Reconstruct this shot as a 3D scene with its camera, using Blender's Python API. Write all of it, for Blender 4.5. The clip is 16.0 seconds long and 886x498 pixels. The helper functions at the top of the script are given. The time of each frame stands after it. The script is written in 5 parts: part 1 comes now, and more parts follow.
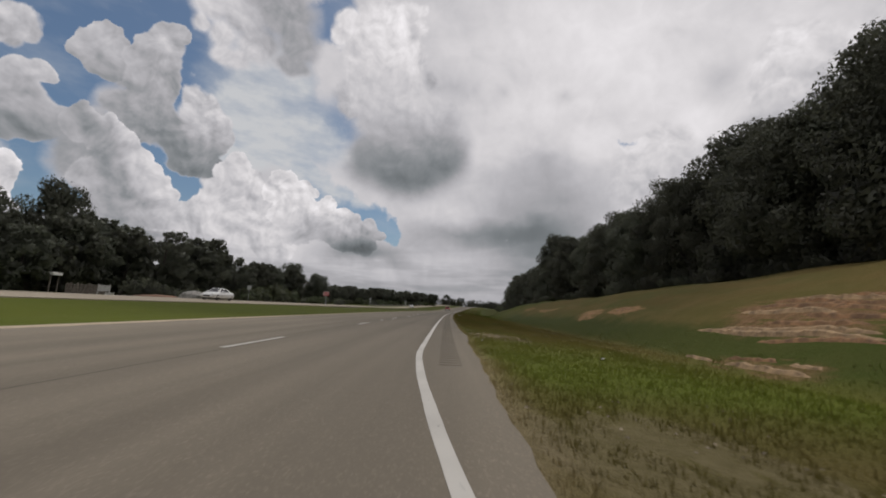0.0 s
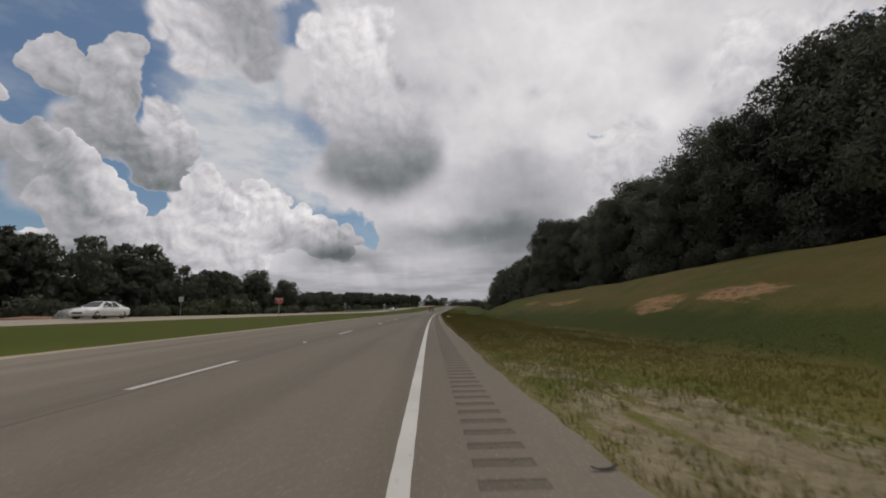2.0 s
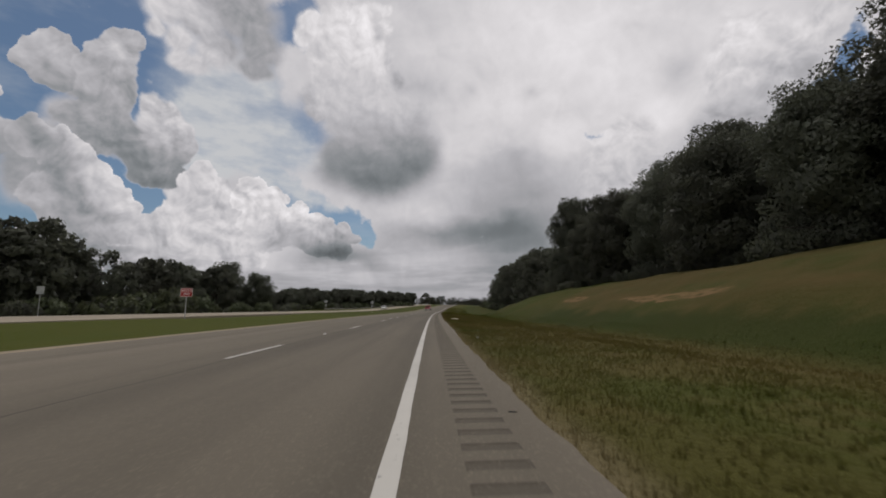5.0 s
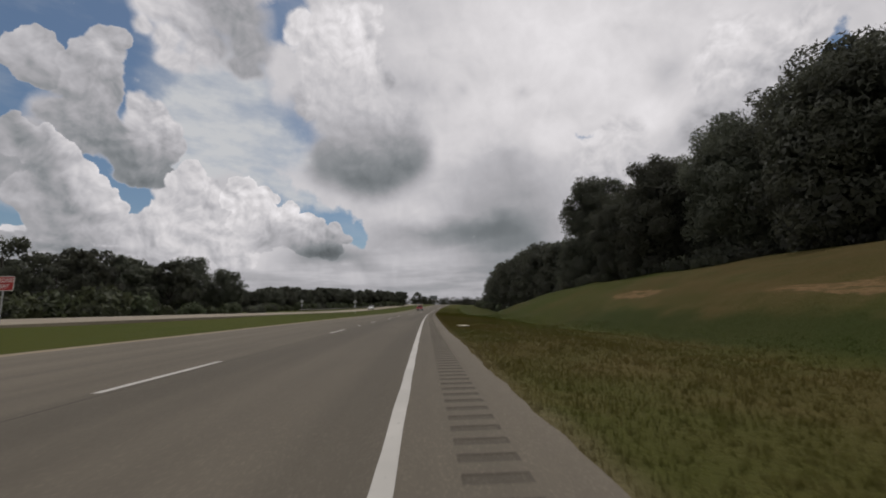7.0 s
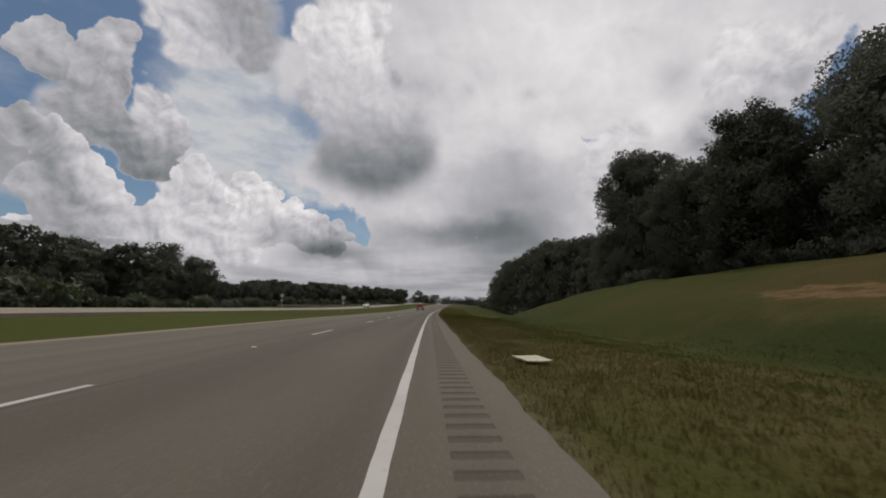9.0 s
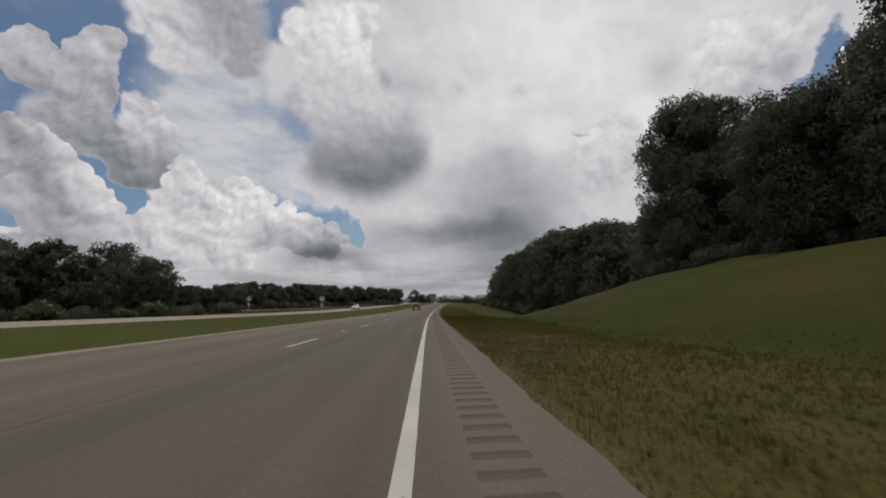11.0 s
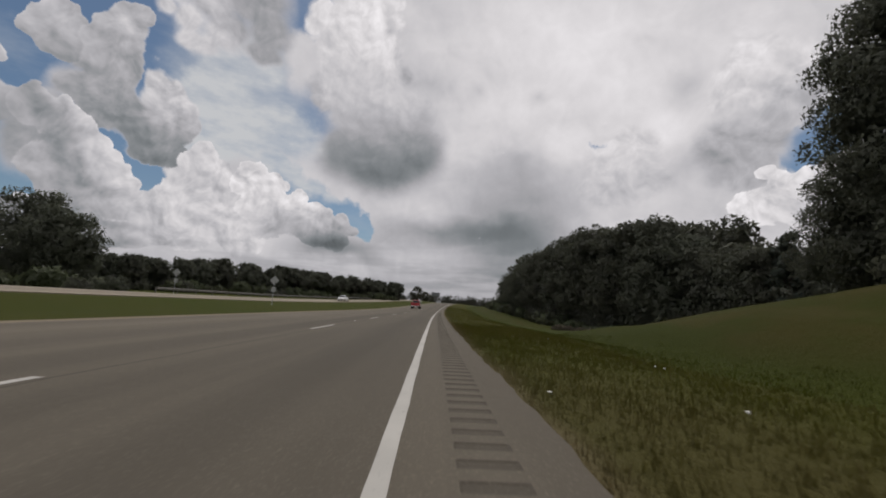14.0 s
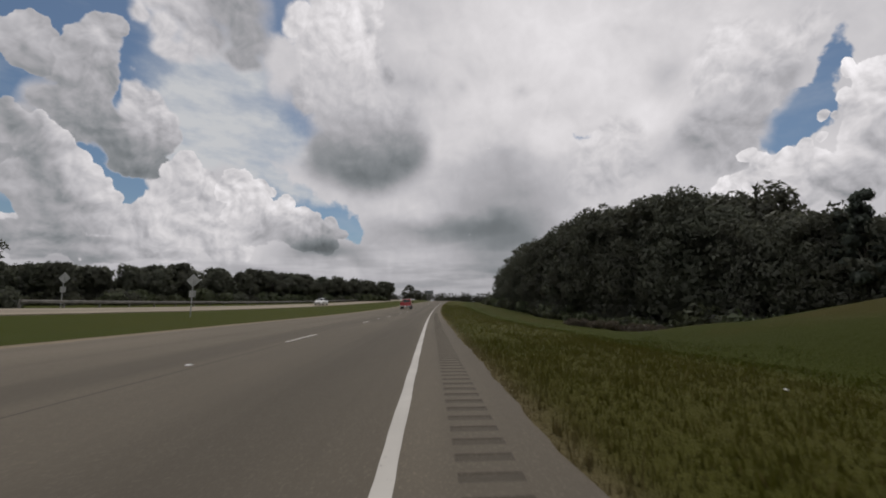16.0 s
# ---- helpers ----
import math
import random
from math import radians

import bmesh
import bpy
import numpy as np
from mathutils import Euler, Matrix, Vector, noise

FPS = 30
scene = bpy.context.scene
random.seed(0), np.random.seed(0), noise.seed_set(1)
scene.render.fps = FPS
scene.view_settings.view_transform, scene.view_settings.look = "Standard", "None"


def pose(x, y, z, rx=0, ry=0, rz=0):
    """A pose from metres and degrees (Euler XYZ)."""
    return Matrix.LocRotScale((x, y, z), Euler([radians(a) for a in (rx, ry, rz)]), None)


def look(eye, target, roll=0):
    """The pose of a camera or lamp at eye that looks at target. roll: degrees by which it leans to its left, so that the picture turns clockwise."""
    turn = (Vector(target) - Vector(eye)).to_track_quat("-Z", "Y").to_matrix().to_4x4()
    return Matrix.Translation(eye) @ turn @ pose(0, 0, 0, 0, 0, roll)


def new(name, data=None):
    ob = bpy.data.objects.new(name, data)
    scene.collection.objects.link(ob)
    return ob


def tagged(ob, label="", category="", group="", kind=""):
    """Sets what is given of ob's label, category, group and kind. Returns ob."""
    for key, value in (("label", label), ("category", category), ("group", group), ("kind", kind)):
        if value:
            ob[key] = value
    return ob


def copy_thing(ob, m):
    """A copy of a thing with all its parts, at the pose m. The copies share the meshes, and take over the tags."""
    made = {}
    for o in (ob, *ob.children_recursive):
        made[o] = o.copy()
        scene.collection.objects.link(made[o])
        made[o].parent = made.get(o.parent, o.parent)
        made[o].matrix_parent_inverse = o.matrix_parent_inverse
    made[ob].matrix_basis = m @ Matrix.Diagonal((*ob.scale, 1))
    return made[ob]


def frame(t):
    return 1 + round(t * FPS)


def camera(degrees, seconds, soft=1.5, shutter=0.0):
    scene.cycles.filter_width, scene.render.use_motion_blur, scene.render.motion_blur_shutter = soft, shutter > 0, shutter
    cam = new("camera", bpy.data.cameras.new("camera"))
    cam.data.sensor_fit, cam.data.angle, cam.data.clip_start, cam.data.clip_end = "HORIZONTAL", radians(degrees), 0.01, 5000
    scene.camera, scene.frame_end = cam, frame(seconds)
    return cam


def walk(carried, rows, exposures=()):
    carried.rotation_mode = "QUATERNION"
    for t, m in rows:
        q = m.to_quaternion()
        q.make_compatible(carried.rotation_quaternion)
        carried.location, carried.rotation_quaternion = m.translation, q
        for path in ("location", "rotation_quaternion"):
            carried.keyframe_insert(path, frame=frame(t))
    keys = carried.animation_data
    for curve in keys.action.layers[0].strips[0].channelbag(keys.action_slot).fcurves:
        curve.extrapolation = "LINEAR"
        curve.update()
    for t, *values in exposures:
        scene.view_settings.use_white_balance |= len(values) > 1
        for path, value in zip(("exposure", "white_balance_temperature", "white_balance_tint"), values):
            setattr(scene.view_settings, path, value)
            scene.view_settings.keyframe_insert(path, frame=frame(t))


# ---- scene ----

cam = camera(94.03, 16.0, soft=1.9, shutter=0.15)
walk(cam, [
    (0, pose(0.470, -0.000, 0.929, 98.28, -2.99, 0.01)),
    (0.5, pose(0.377, 3.523, 0.903, 98.57, 0.31, -0.31)),
    (1, pose(0.269, 7.099, 0.954, 98.33, -1.75, 0.33)),
    (1.5, pose(0.204, 10.789, 0.950, 98.20, 2.83, -1.15)),
    (2, pose(0.211, 14.539, 0.950, 98.38, 0.75, -2.34)),
    (2.5, pose(0.227, 18.281, 0.952, 98.14, 1.90, -2.80)),
    (3, pose(0.298, 21.853, 0.924, 98.15, -1.23, -3.37)),
    (3.5, pose(0.384, 25.517, 0.926, 98.17, -0.67, -3.08)),
    (6, pose(0.574, 43.644, 0.889, 98.24, 0.67, -2.84)),
    (6.5, pose(0.662, 47.538, 0.950, 98.24, -0.83, -3.11)),
    (7, pose(0.767, 51.360, 0.936, 98.20, 0.83, -3.90)),
    (7.5, pose(0.844, 55.144, 0.913, 98.34, -0.97, -3.57)),
    (8, pose(0.953, 58.979, 0.964, 98.15, -0.69, -3.08)),
    (8.5, pose(1.061, 62.775, 0.936, 98.24, 0.39, -3.37)),
    (9, pose(1.173, 66.618, 0.937, 98.17, -0.65, -3.76)),
    (11.5, pose(1.612, 85.236, 0.975, 98.02, 1.50, -4.22)),
    (12, pose(1.744, 88.952, 0.933, 98.01, 0.79, -4.04)),
    (12.5, pose(1.934, 92.851, 0.994, 97.96, -0.97, -4.87)),
    (13, pose(2.084, 96.517, 1.009, 97.87, 0.04, -3.84)),
    (13.5, pose(2.253, 100.128, 0.930, 97.95, 1.49, -6.44)),
    (14, pose(2.439, 103.962, 0.925, 98.07, -3.46, -3.85)),
    (14.5, pose(2.596, 107.831, 1.011, 97.96, -0.12, -3.84)),
    (15, pose(2.734, 111.501, 0.956, 97.89, 1.53, -4.09)),
    (15.5, pose(2.924, 114.898, 0.946, 97.71, 1.53, -6.46)),
    (16, pose(3.098, 118.040, 1.003, 97.81, -0.32, -4.69)),
], [(0.0, 0.03), (1.5, 0.02), (3.0, 0.0), (16.0, 0.0)])

# ------------------------------------------------------------------ light
SUN_EL, SUN_AZ = 62.0, 14.0
world = bpy.data.worlds.new("sky")
scene.world = world
world.use_nodes = True
wt = world.node_tree
wt.nodes.clear()


def nd(tree, kind, **inputs):
    """A node of a tree; inputs by name or, as i0, i1 ..., by place: a socket to join, or a value."""
    n = tree.nodes.new(kind)
    for key, value in inputs.items():
        sock = n.inputs[int(key[1:])] if key[0] == "i" and key[1:].isdigit() else n.inputs[key.replace("_", " ")]
        if isinstance(value, bpy.types.NodeSocket):
            tree.links.new(value, sock)
        else:
            sock.default_value = value
    return n


def calc(tree, op, a, b=0.0, c=0.0, clamp=False):
    n = nd(tree, "ShaderNodeMath", i0=a, i1=b, i2=c)
    n.operation, n.use_clamp = op, clamp
    return n.outputs[0]


def span(tree, value, a, b, c=0.0, d=1.0, smooth=True):
    n = nd(tree, "ShaderNodeMapRange", Value=value, From_Min=a, From_Max=b, To_Min=c, To_Max=d)
    n.interpolation_type = "SMOOTHSTEP" if smooth else "LINEAR"
    return n.outputs[0]


def blend(tree, fac, a, b, mode="MIX"):
    n = tree.nodes.new("ShaderNodeMix")
    n.data_type, n.blend_type = "RGBA", mode
    for sock, value in ((n.inputs[0], fac), (n.inputs[6], a), (n.inputs[7], b)):
        if isinstance(value, bpy.types.NodeSocket):
            tree.links.new(value, sock)
        else:
            sock.default_value = value if isinstance(value, float) else (*value, 1.0)
    return n.outputs[2]


def noise_of(tree, vector, scale, detail=4.0, rough=0.55, out=0, stretch=None):
    if stretch:
        m = nd(tree, "ShaderNodeMapping", Vector=vector)
        m.inputs["Scale"].default_value = stretch
        vector = m.outputs[0]
    return nd(tree, "ShaderNodeTexNoise", Vector=vector, Scale=scale, Detail=detail, Roughness=rough).outputs[out]


# Sky: clear blue seen through gaps between backlit cumulus, by bearing and height in degrees.
heaven = nd(wt, "ShaderNodeTexSky")
heaven.sky_type, heaven.sun_disc = "NISHITA", False
heaven.sun_elevation, heaven.sun_rotation = radians(SUN_EL), radians(SUN_AZ)
heaven.air_density, heaven.dust_density = 1.0, 1.0
way = nd(wt, "ShaderNodeTexCoord").outputs["Generated"]
axes = nd(wt, "ShaderNodeSeparateXYZ", Vector=way).outputs
bearing = calc(wt, "MULTIPLY", calc(wt, "ARCTAN2", axes[0], axes[1]), 57.29578)
height = calc(wt, "MULTIPLY", calc(wt, "ARCSINE", axes[2]), 57.29578)
flat = nd(wt, "ShaderNodeCombineXYZ", X=bearing, Y=height).outputs[0]


def ruffled(fine, coarse):
    """Bearing and height, pushed about by two sizes of billow."""
    at = flat
    for scale, amount, detail in ((6.0, coarse, 2.0), (22.0, fine, 5.0)):
        push = noise_of(wt, way, scale, detail, 0.55, 1)
        push = nd(wt, "ShaderNodeVectorMath", i0=push, i1=(0.5, 0.5, 0.5))
        push.operation = "SUBTRACT"
        push = nd(wt, "ShaderNodeVectorMath", i0=push.outputs[0], i1=(amount, amount, 0.0), i2=at)
        push.operation = "MULTIPLY_ADD"
        at = push.outputs[0]
    return at


def billows(shift):
    """Cauliflower heads: near 1 on each head, near 0 in the creases, looked up beside by shift."""
    at = nd(wt, "ShaderNodeVectorMath", i0=way, i1=shift)
    at.operation = "ADD"
    wob = nd(wt, "ShaderNodeVectorMath", i0=noise_of(wt, at.outputs[0], 11.0, 3.0, 0.5, 1), i1=(0.09, 0.09, 0.09), i2=at.outputs[0])
    wob.operation = "MULTIPLY_ADD"
    v = nd(wt, "ShaderNodeTexVoronoi", Vector=wob.outputs[0], Scale=15.0, Detail=3.0, Roughness=0.5, Lacunarity=2.2)
    v.feature = "SMOOTH_F1"
    v.inputs["Smoothness"].default_value = 0.25
    return calc(wt, "MINIMUM", calc(wt, "SUBTRACT", 1.0, v.outputs["Distance"]), 0.80)


crisp, loose, mild = ruffled(1.5, 1.6), ruffled(4.0, 5.0), ruffled(1.5, 3.0)
head_here, head_sunward = billows((0.0, 0.0, 0.0)), billows((0.008, 0.0, 0.013))
emboss = calc(wt, "SUBTRACT", head_here, head_sunward)
soft_low = noise_of(wt, way, 6.0, 3.0, 0.45)
raised = nd(wt, "ShaderNodeVectorMath", i0=way, i1=(0.015, 0.0, 0.03))
raised.operation = "ADD"
soft_high = noise_of(wt, raised.outputs[0], 6.0, 3.0, 0.45)
swell = calc(wt, "SUBTRACT", soft_low, soft_high)
emboss = calc(wt, "MULTIPLY_ADD", swell, 0.6, emboss)
fields = {"hole": None, "veil": None, "shade": None, "shine": None}


def disc(at, az, el, wide, high, turn):
    """1 in the middle of an oval of sky, 0 at its rim."""
    m = nd(wt, "ShaderNodeMapping", Vector=at)
    m.vector_type = "TEXTURE"
    m.inputs["Location"].default_value = (az, el, 0)
    m.inputs["Rotation"].default_value = (0, 0, radians(turn))
    m.inputs["Scale"].default_value = (wide, high, 1)
    g = nd(wt, "ShaderNodeTexGradient", Vector=m.outputs[0])
    g.gradient_type = "SPHERICAL"
    return g.outputs[1]


def blob(field, at, az, el, wide, high, turn, amount):
    fields[field] = calc(wt, "MULTIPLY_ADD", disc(at, az, el, wide, high, turn), amount, fields[field] or 0.0)


def hole(az, el, wide, high, turn, amount):
    blob("hole", loose, az, el, wide * 1.25, high * 1.25, turn, amount)


def veil(az, el, wide, high, turn, amount):
    blob("veil", loose, az, el, wide * 1.3, high * 1.3, turn, amount)


def shade(az, el, wide, high, turn, amount):
    blob("shade", mild, az, el, wide * 1.35, high * 1.35, turn, amount)


def shine(az, el, wide, high, turn, amount):
    blob("shine", mild, az, el, wide * 1.4, high * 1.4, turn, amount)


hole(-42.6, 22.1, 10.6, 13.2, 0, 1.6)
hole(-31.3, 27.9, 10.8, 10.8, 0, 1.5)
hole(-23.5, 22.2, 12.3, 7.2, 0, 1.1)
hole(-18.3, 35.9, 3.7, 3.4, 0, 1.3)
hole(-34.7, 12.9, 3, 2.7, -35, 1.3)
hole(-13.3, 13.2, 8, 2.2, -24, 1.5)
hole(-7.9, 10.4, 1.2, 1.7, 0, 1)
hole(-45.7, 9.9, 3.6, 3, 0, 1.3)
hole(46.2, 19.4, 3.5, 2.4, 38, 1.5)
hole(48.2, 20.3, 1.8, 2.7, 0, 1)
hole(50.1, 24, 1.6, 2.5, -20, 1.5)
hole(24.4, 22.2, 1.9, 0.6, 12, 0.7)
veil(-24.9, 23.9, 8.3, 9.5, 0, 1.6)
veil(-20, 18.6, 12.9, 4.2, -10, 1.6)
veil(-28.4, 20, 3.5, 7, 0, 1)
veil(-13.4, 16.3, 8.8, 1.9, -22, 0.8)
shade(1.1, 10.6, 10.2, 1.9, 0, 0.5)
shade(-12.5, 6.7, 6.1, 2.1, 0, 0.65)
shade(7.5, 18.7, 6.5, 4.5, 0, 0.2)
shade(7.5, 28.8, 1.7, 1.4, 0, 0.3)
shade(15.7, 28.8, 1.8, 1.1, 0, 0.3)
shade(34.7, 27.5, 3.8, 2.4, 20, 0.3)
shade(29.0, 33.0, 6.4, 2.3, 10, 0.2)
shade(20.4, 25.3, 6.9, 2.1, 10, 0.2)
shade(35.9, 19.0, 4.8, 2.3, 10, 0.3)
shade(14.0, 20.8, 4.8, 2.9, 0, 0.2)
shine(41.5, 29.2, 4.9, 3.8, 0, 0.3)
shine(19.1, 32.1, 22.8, 10.7, 0, 0.45)
shine(32.6, 24.8, 13.0, 7.6, 0, 0.2)
shine(28.3, 21.5, 4.1, 2.7, 0, 0.25)
shine(-26.4, 8.0, 9.3, 2.7, 0, 0.2)
shine(7.5, 23.2, 5.7, 3.6, 0, 0.2)
shine(32.4, 22.2, 4.5, 2.6, 15, 0.3)
shine(30.1, 16.5, 4.0, 2.8, 0, 0.25)
shine(18.7, 21.9, 4.6, 2.5, 0, 0.25)
shine(40.6, 19.9, 2.7, 2.4, 0, 0.3)
shine(12.5, 27.3, 5.7, 2.8, 0, 0.2)
shade(-0.2, 29.4, 5.0, 2.2, 0, 0.3)
shade(12.5, 11.5, 9.0, 7.5, 0, 0.62)
shade(14.0, 8.5, 7.0, 4.0, 0, 0.25)
shade(8.3, 4.4, 14.5, 2.0, 0, 0.25)
shade(-2.0, 7.8, 10.8, 2.0, 0, 0.3)
shade(24.0, 17.0, 9.0, 6.0, 0, 0.12)

# overcast sheet behind the heaped clouds
mottle = noise_of(wt, way, 3.0, 4.0, 0.5, 0, (1.0, 1.0, 1.6))
gap = calc(wt, "MULTIPLY_ADD", calc(wt, "SUBTRACT", mottle, 0.5), 0.4, fields["hole"])
cover = span(wt, gap, 0.22, 0.60, 1.0, 0.0)
value = calc(wt, "MULTIPLY_ADD", calc(wt, "SUBTRACT", mottle, 0.5), 0.16, 0.575)
value = calc(wt, "MULTIPLY_ADD", swell, 0.30, value)
value = calc(wt, "MULTIPLY_ADD", emboss, 0.06, value)
value = calc(wt, "MULTIPLY_ADD", fields["shine"], 0.34, value)


def cloud(light, base, top, soft, rim, lump, heads):
    """One heaped cloud over what lies behind it: light is the way in which it brightens and from where to where, heads its rounded masses."""
    global value, cover
    mass = None
    for az, el, wide, high in heads:
        g = disc(crisp, az, el, wide * (1.42 + 1.1 * soft), high * (1.42 + 1.1 * soft), 0)
        mass = calc(wt, "SMOOTH_MAX", mass, g, 0.25) if mass else g
    mass = calc(wt, "MULTIPLY_ADD", calc(wt, "SUBTRACT", head_here, 0.52), max(0.06, 0.34 - 0.5 * soft), mass)
    mask = span(wt, mass, 0.20, 0.20 + soft)
    east, north, _ = nd(wt, "ShaderNodeSeparateXYZ", Vector=mild).outputs
    along = calc(wt, "MULTIPLY_ADD", east, light[0], calc(wt, "MULTIPLY", north, light[1]))
    lit = span(wt, along, light[2], light[3], base, top)
    lit = calc(wt, "MULTIPLY_ADD", emboss, calc(wt, "MULTIPLY", lit, 1.8 * lump), lit)
    lit = calc(wt, "MULTIPLY_ADD", span(wt, mass, 0.22, 0.42, 1.0, 0.0), rim, lit)
    value = calc(wt, "MULTIPLY_ADD", mask, calc(wt, "SUBTRACT", lit, value), value)
    cover = calc(wt, "MAXIMUM", cover, mask)


# ragged banks far to the side
cloud((-0.17, 0.99, 30.9, 33.8), 0.42, 0.52, 0.2, 0.06, 0.35, ((-49.2, 24.9, 1.7, 1.4), (-49.8, 23.4, 1.3, 1.2), (-48.2, 23.9, 0.8, 0.7)))
# grey bank beyond the tower
cloud((-0.06, 1.00, 17.8, 24.4), 0.3, 0.52, 0.1, 0.06, 0.35, ((-48.8, 19.9, 1.8, 1.7), (-47.1, 20.9, 1.1, 1.1), (-46.5, 20.6, 0.7, 0.9), (-47.6, 17.2, 2.3, 2.3), (-45, 16.7, 1.9, 1.6), (-46.9, 15.1, 1.9, 1.3), (-49.3, 16, 2.1, 3), (-51.5, 16.2, 2.6, 3.4)))
# white heads low on the horizon
cloud((-0.10, 0.99, 9.3, 17.9), 0.5, 0.66, 0.06, 0.06, 0.35, ((-48.8, 10.2, 1.6, 2.6), (-48.5, 11.9, 0.7, 1.1), (-47.7, 10, 0.5, 1.2), (-47.9, 6.1, 1.4, 2.4), (-47.2, 6.8, 0.7, 1.3)))
# dim bank behind the tower
cloud((0.01, 1.00, 12.7, 20.3), 0.33, 0.42, 0.4, 0, 0.2, ((-40.8, 20, 1.9, 2), (-42, 16.6, 2.4, 2.4), (-43.5, 13.8, 2.2, 3.2), (-40.7, 22.8, 0.9, 1.2)))
# small head beside the tower
cloud((-0.23, 0.97, 31.6, 36.5), 0.36, 0.46, 0.06, 0.03, 0.35, ((-43, 25.8, 1.4, 1.5), (-42, 26.3, 0.8, 1.2), (-44.1, 24.9, 1, 1.1), (-43, 24, 1.8, 1.9), (-41.8, 23, 1.2, 1.1), (-44.8, 24.1, 0.7, 0.9), (-42.7, 27, 0.7, 0.6), (-41.2, 25, 0.8, 1.8)))
# leaning tower of cumulus
cloud((-0.30, 0.95, 24.0, 39.3), 0.25, 0.45, 0.1, 0.04, 0.35, ((-36.6, 29.2, 1.2, 0.9), (-37.9, 28.8, 1, 0.8), (-35.7, 28.7, 0.6, 0.9), (-37.5, 27.4, 2.2, 1.9), (-39, 26.2, 1.7, 1.5), (-40.1, 25.3, 1.3, 0.9), (-38.2, 24.7, 2.6, 2.4), (-38.4, 21.8, 2.5, 2.8), (-36.6, 24.1, 1.1, 2.8), (-41.3, 20.1, 1.1, 1), (-40.1, 19.9, 2.1, 1.7), (-37.4, 19.2, 3, 2.8), (-35.1, 18, 2.7, 2.7), (-33.2, 16.6, 2.9, 2.3), (-31.8, 15.4, 2.7, 1.6), (-33.6, 15.1, 2.3, 1.4)))
# bright shoulder of the tower
cloud((0.02, 1.00, 15.0, 23.1), 0.27, 0.62, 0.2, 0.03, 0.35, ((-33.9, 22.5, 1.5, 1.5), (-32.3, 22.1, 1.4, 1.5), (-33, 20.6, 2.4, 2.4), (-30.7, 20.3, 1.2, 1.5), (-29.8, 19.2, 1, 1.1), (-31.7, 18.4, 2.2, 2.2)))
# white heads over the trees
cloud((-0.09, 1.00, 10.2, 12.7), 0.46, 0.62, 0.06, 0.06, 0.35, ((-42.4, 7.7, 1.5, 1.1), (-40.2, 7.8, 0.9, 1.1), (-38.7, 7.5, 0.9, 0.7)))
# long sloping bank
cloud((0.83, 0.56, -26.7, -22.2), 0.35, 0.58, 0.06, 0.04, 0.35, ((-41.1, 17.7, 0.7, 1), (-40.4, 16.6, 1.1, 1.4), (-42, 15.8, 1.8, 2.2), (-43.7, 17, 1.5, 2.3), (-39.2, 16, 1.1, 1.4), (-38, 14.9, 1.3, 1.4), (-40.1, 14, 2.5, 2.8), (-36.5, 13.7, 1, 1.3), (-35.6, 12.6, 0.9, 1.1), (-37.7, 11.5, 2.7, 2.6), (-34.6, 11.5, 0.9, 1.1), (-33.5, 10.4, 0.8, 0.7), (-41.6, 12, 2.2, 2.2), (-35.1, 9.1, 3.4, 2.4), (-39.2, 9.2, 3.4, 2), (-31.1, 10.2, 2.7, 1.8), (-29, 12.4, 3.4, 2.5), (-28.6, 15.1, 2.2, 2.1), (-26.5, 14.7, 1.9, 2), (-28.2, 16.9, 1.5, 1), (-25.1, 11.4, 3.7, 3.1), (-29.8, 7.7, 4.4, 2.6), (-41.1, 6.5, 4.8, 1.9), (-32.4, 5.9, 7.7, 1.8), (-23.4, 7.7, 4.4, 2.6)))
# row of bright heads
cloud((-0.29, 0.96, 10.4, 18.7), 0.34, 0.68, 0.06, 0.05, 0.35, ((-23.1, 15.8, 1, 0.8), (-21.8, 15.4, 1.3, 1.3), (-23.7, 13.9, 1.6, 1.7), (-19.8, 14.6, 1.2, 1.1), (-18.4, 14.4, 0.7, 0.6), (-20.7, 12.7, 2.7, 2.4), (-16.2, 13.4, 1.3, 1.1), (-17.2, 11.9, 2.1, 1.9), (-14.4, 12.1, 1.1, 1), (-13.3, 11, 1.8, 1.5), (-11.1, 11.1, 1, 0.8), (-11.8, 9.9, 2.2, 1.7), (-9.5, 9.6, 1, 0.8), (-14.7, 9.1, 3.6, 2.1), (-19.5, 9.6, 3.3, 2.7), (-22.2, 11, 2.3, 2), (-12.5, 7.8, 3.3, 1.4)))
# cloud overhead with ragged bright fringe
cloud((-0.88, -0.47, 5.9, 15.9), 0.36, 0.62, 0.4, 0.02, 0.25, ((-33.5, 33.1, 2.3, 1.7), (-34.4, 30.9, 1.1, 1.1), (-32.1, 30.4, 1.8, 1.6), (-31.4, 28.4, 1.6, 1.2), (-30, 32.9, 3, 2.2), (-25.7, 34.6, 4.9, 3), (-27.9, 30.6, 2.8, 2.2), (-22.8, 31.7, 3.1, 2.4), (-23.3, 29.2, 3, 1.3), (-29.6, 28.4, 1.3, 1)))
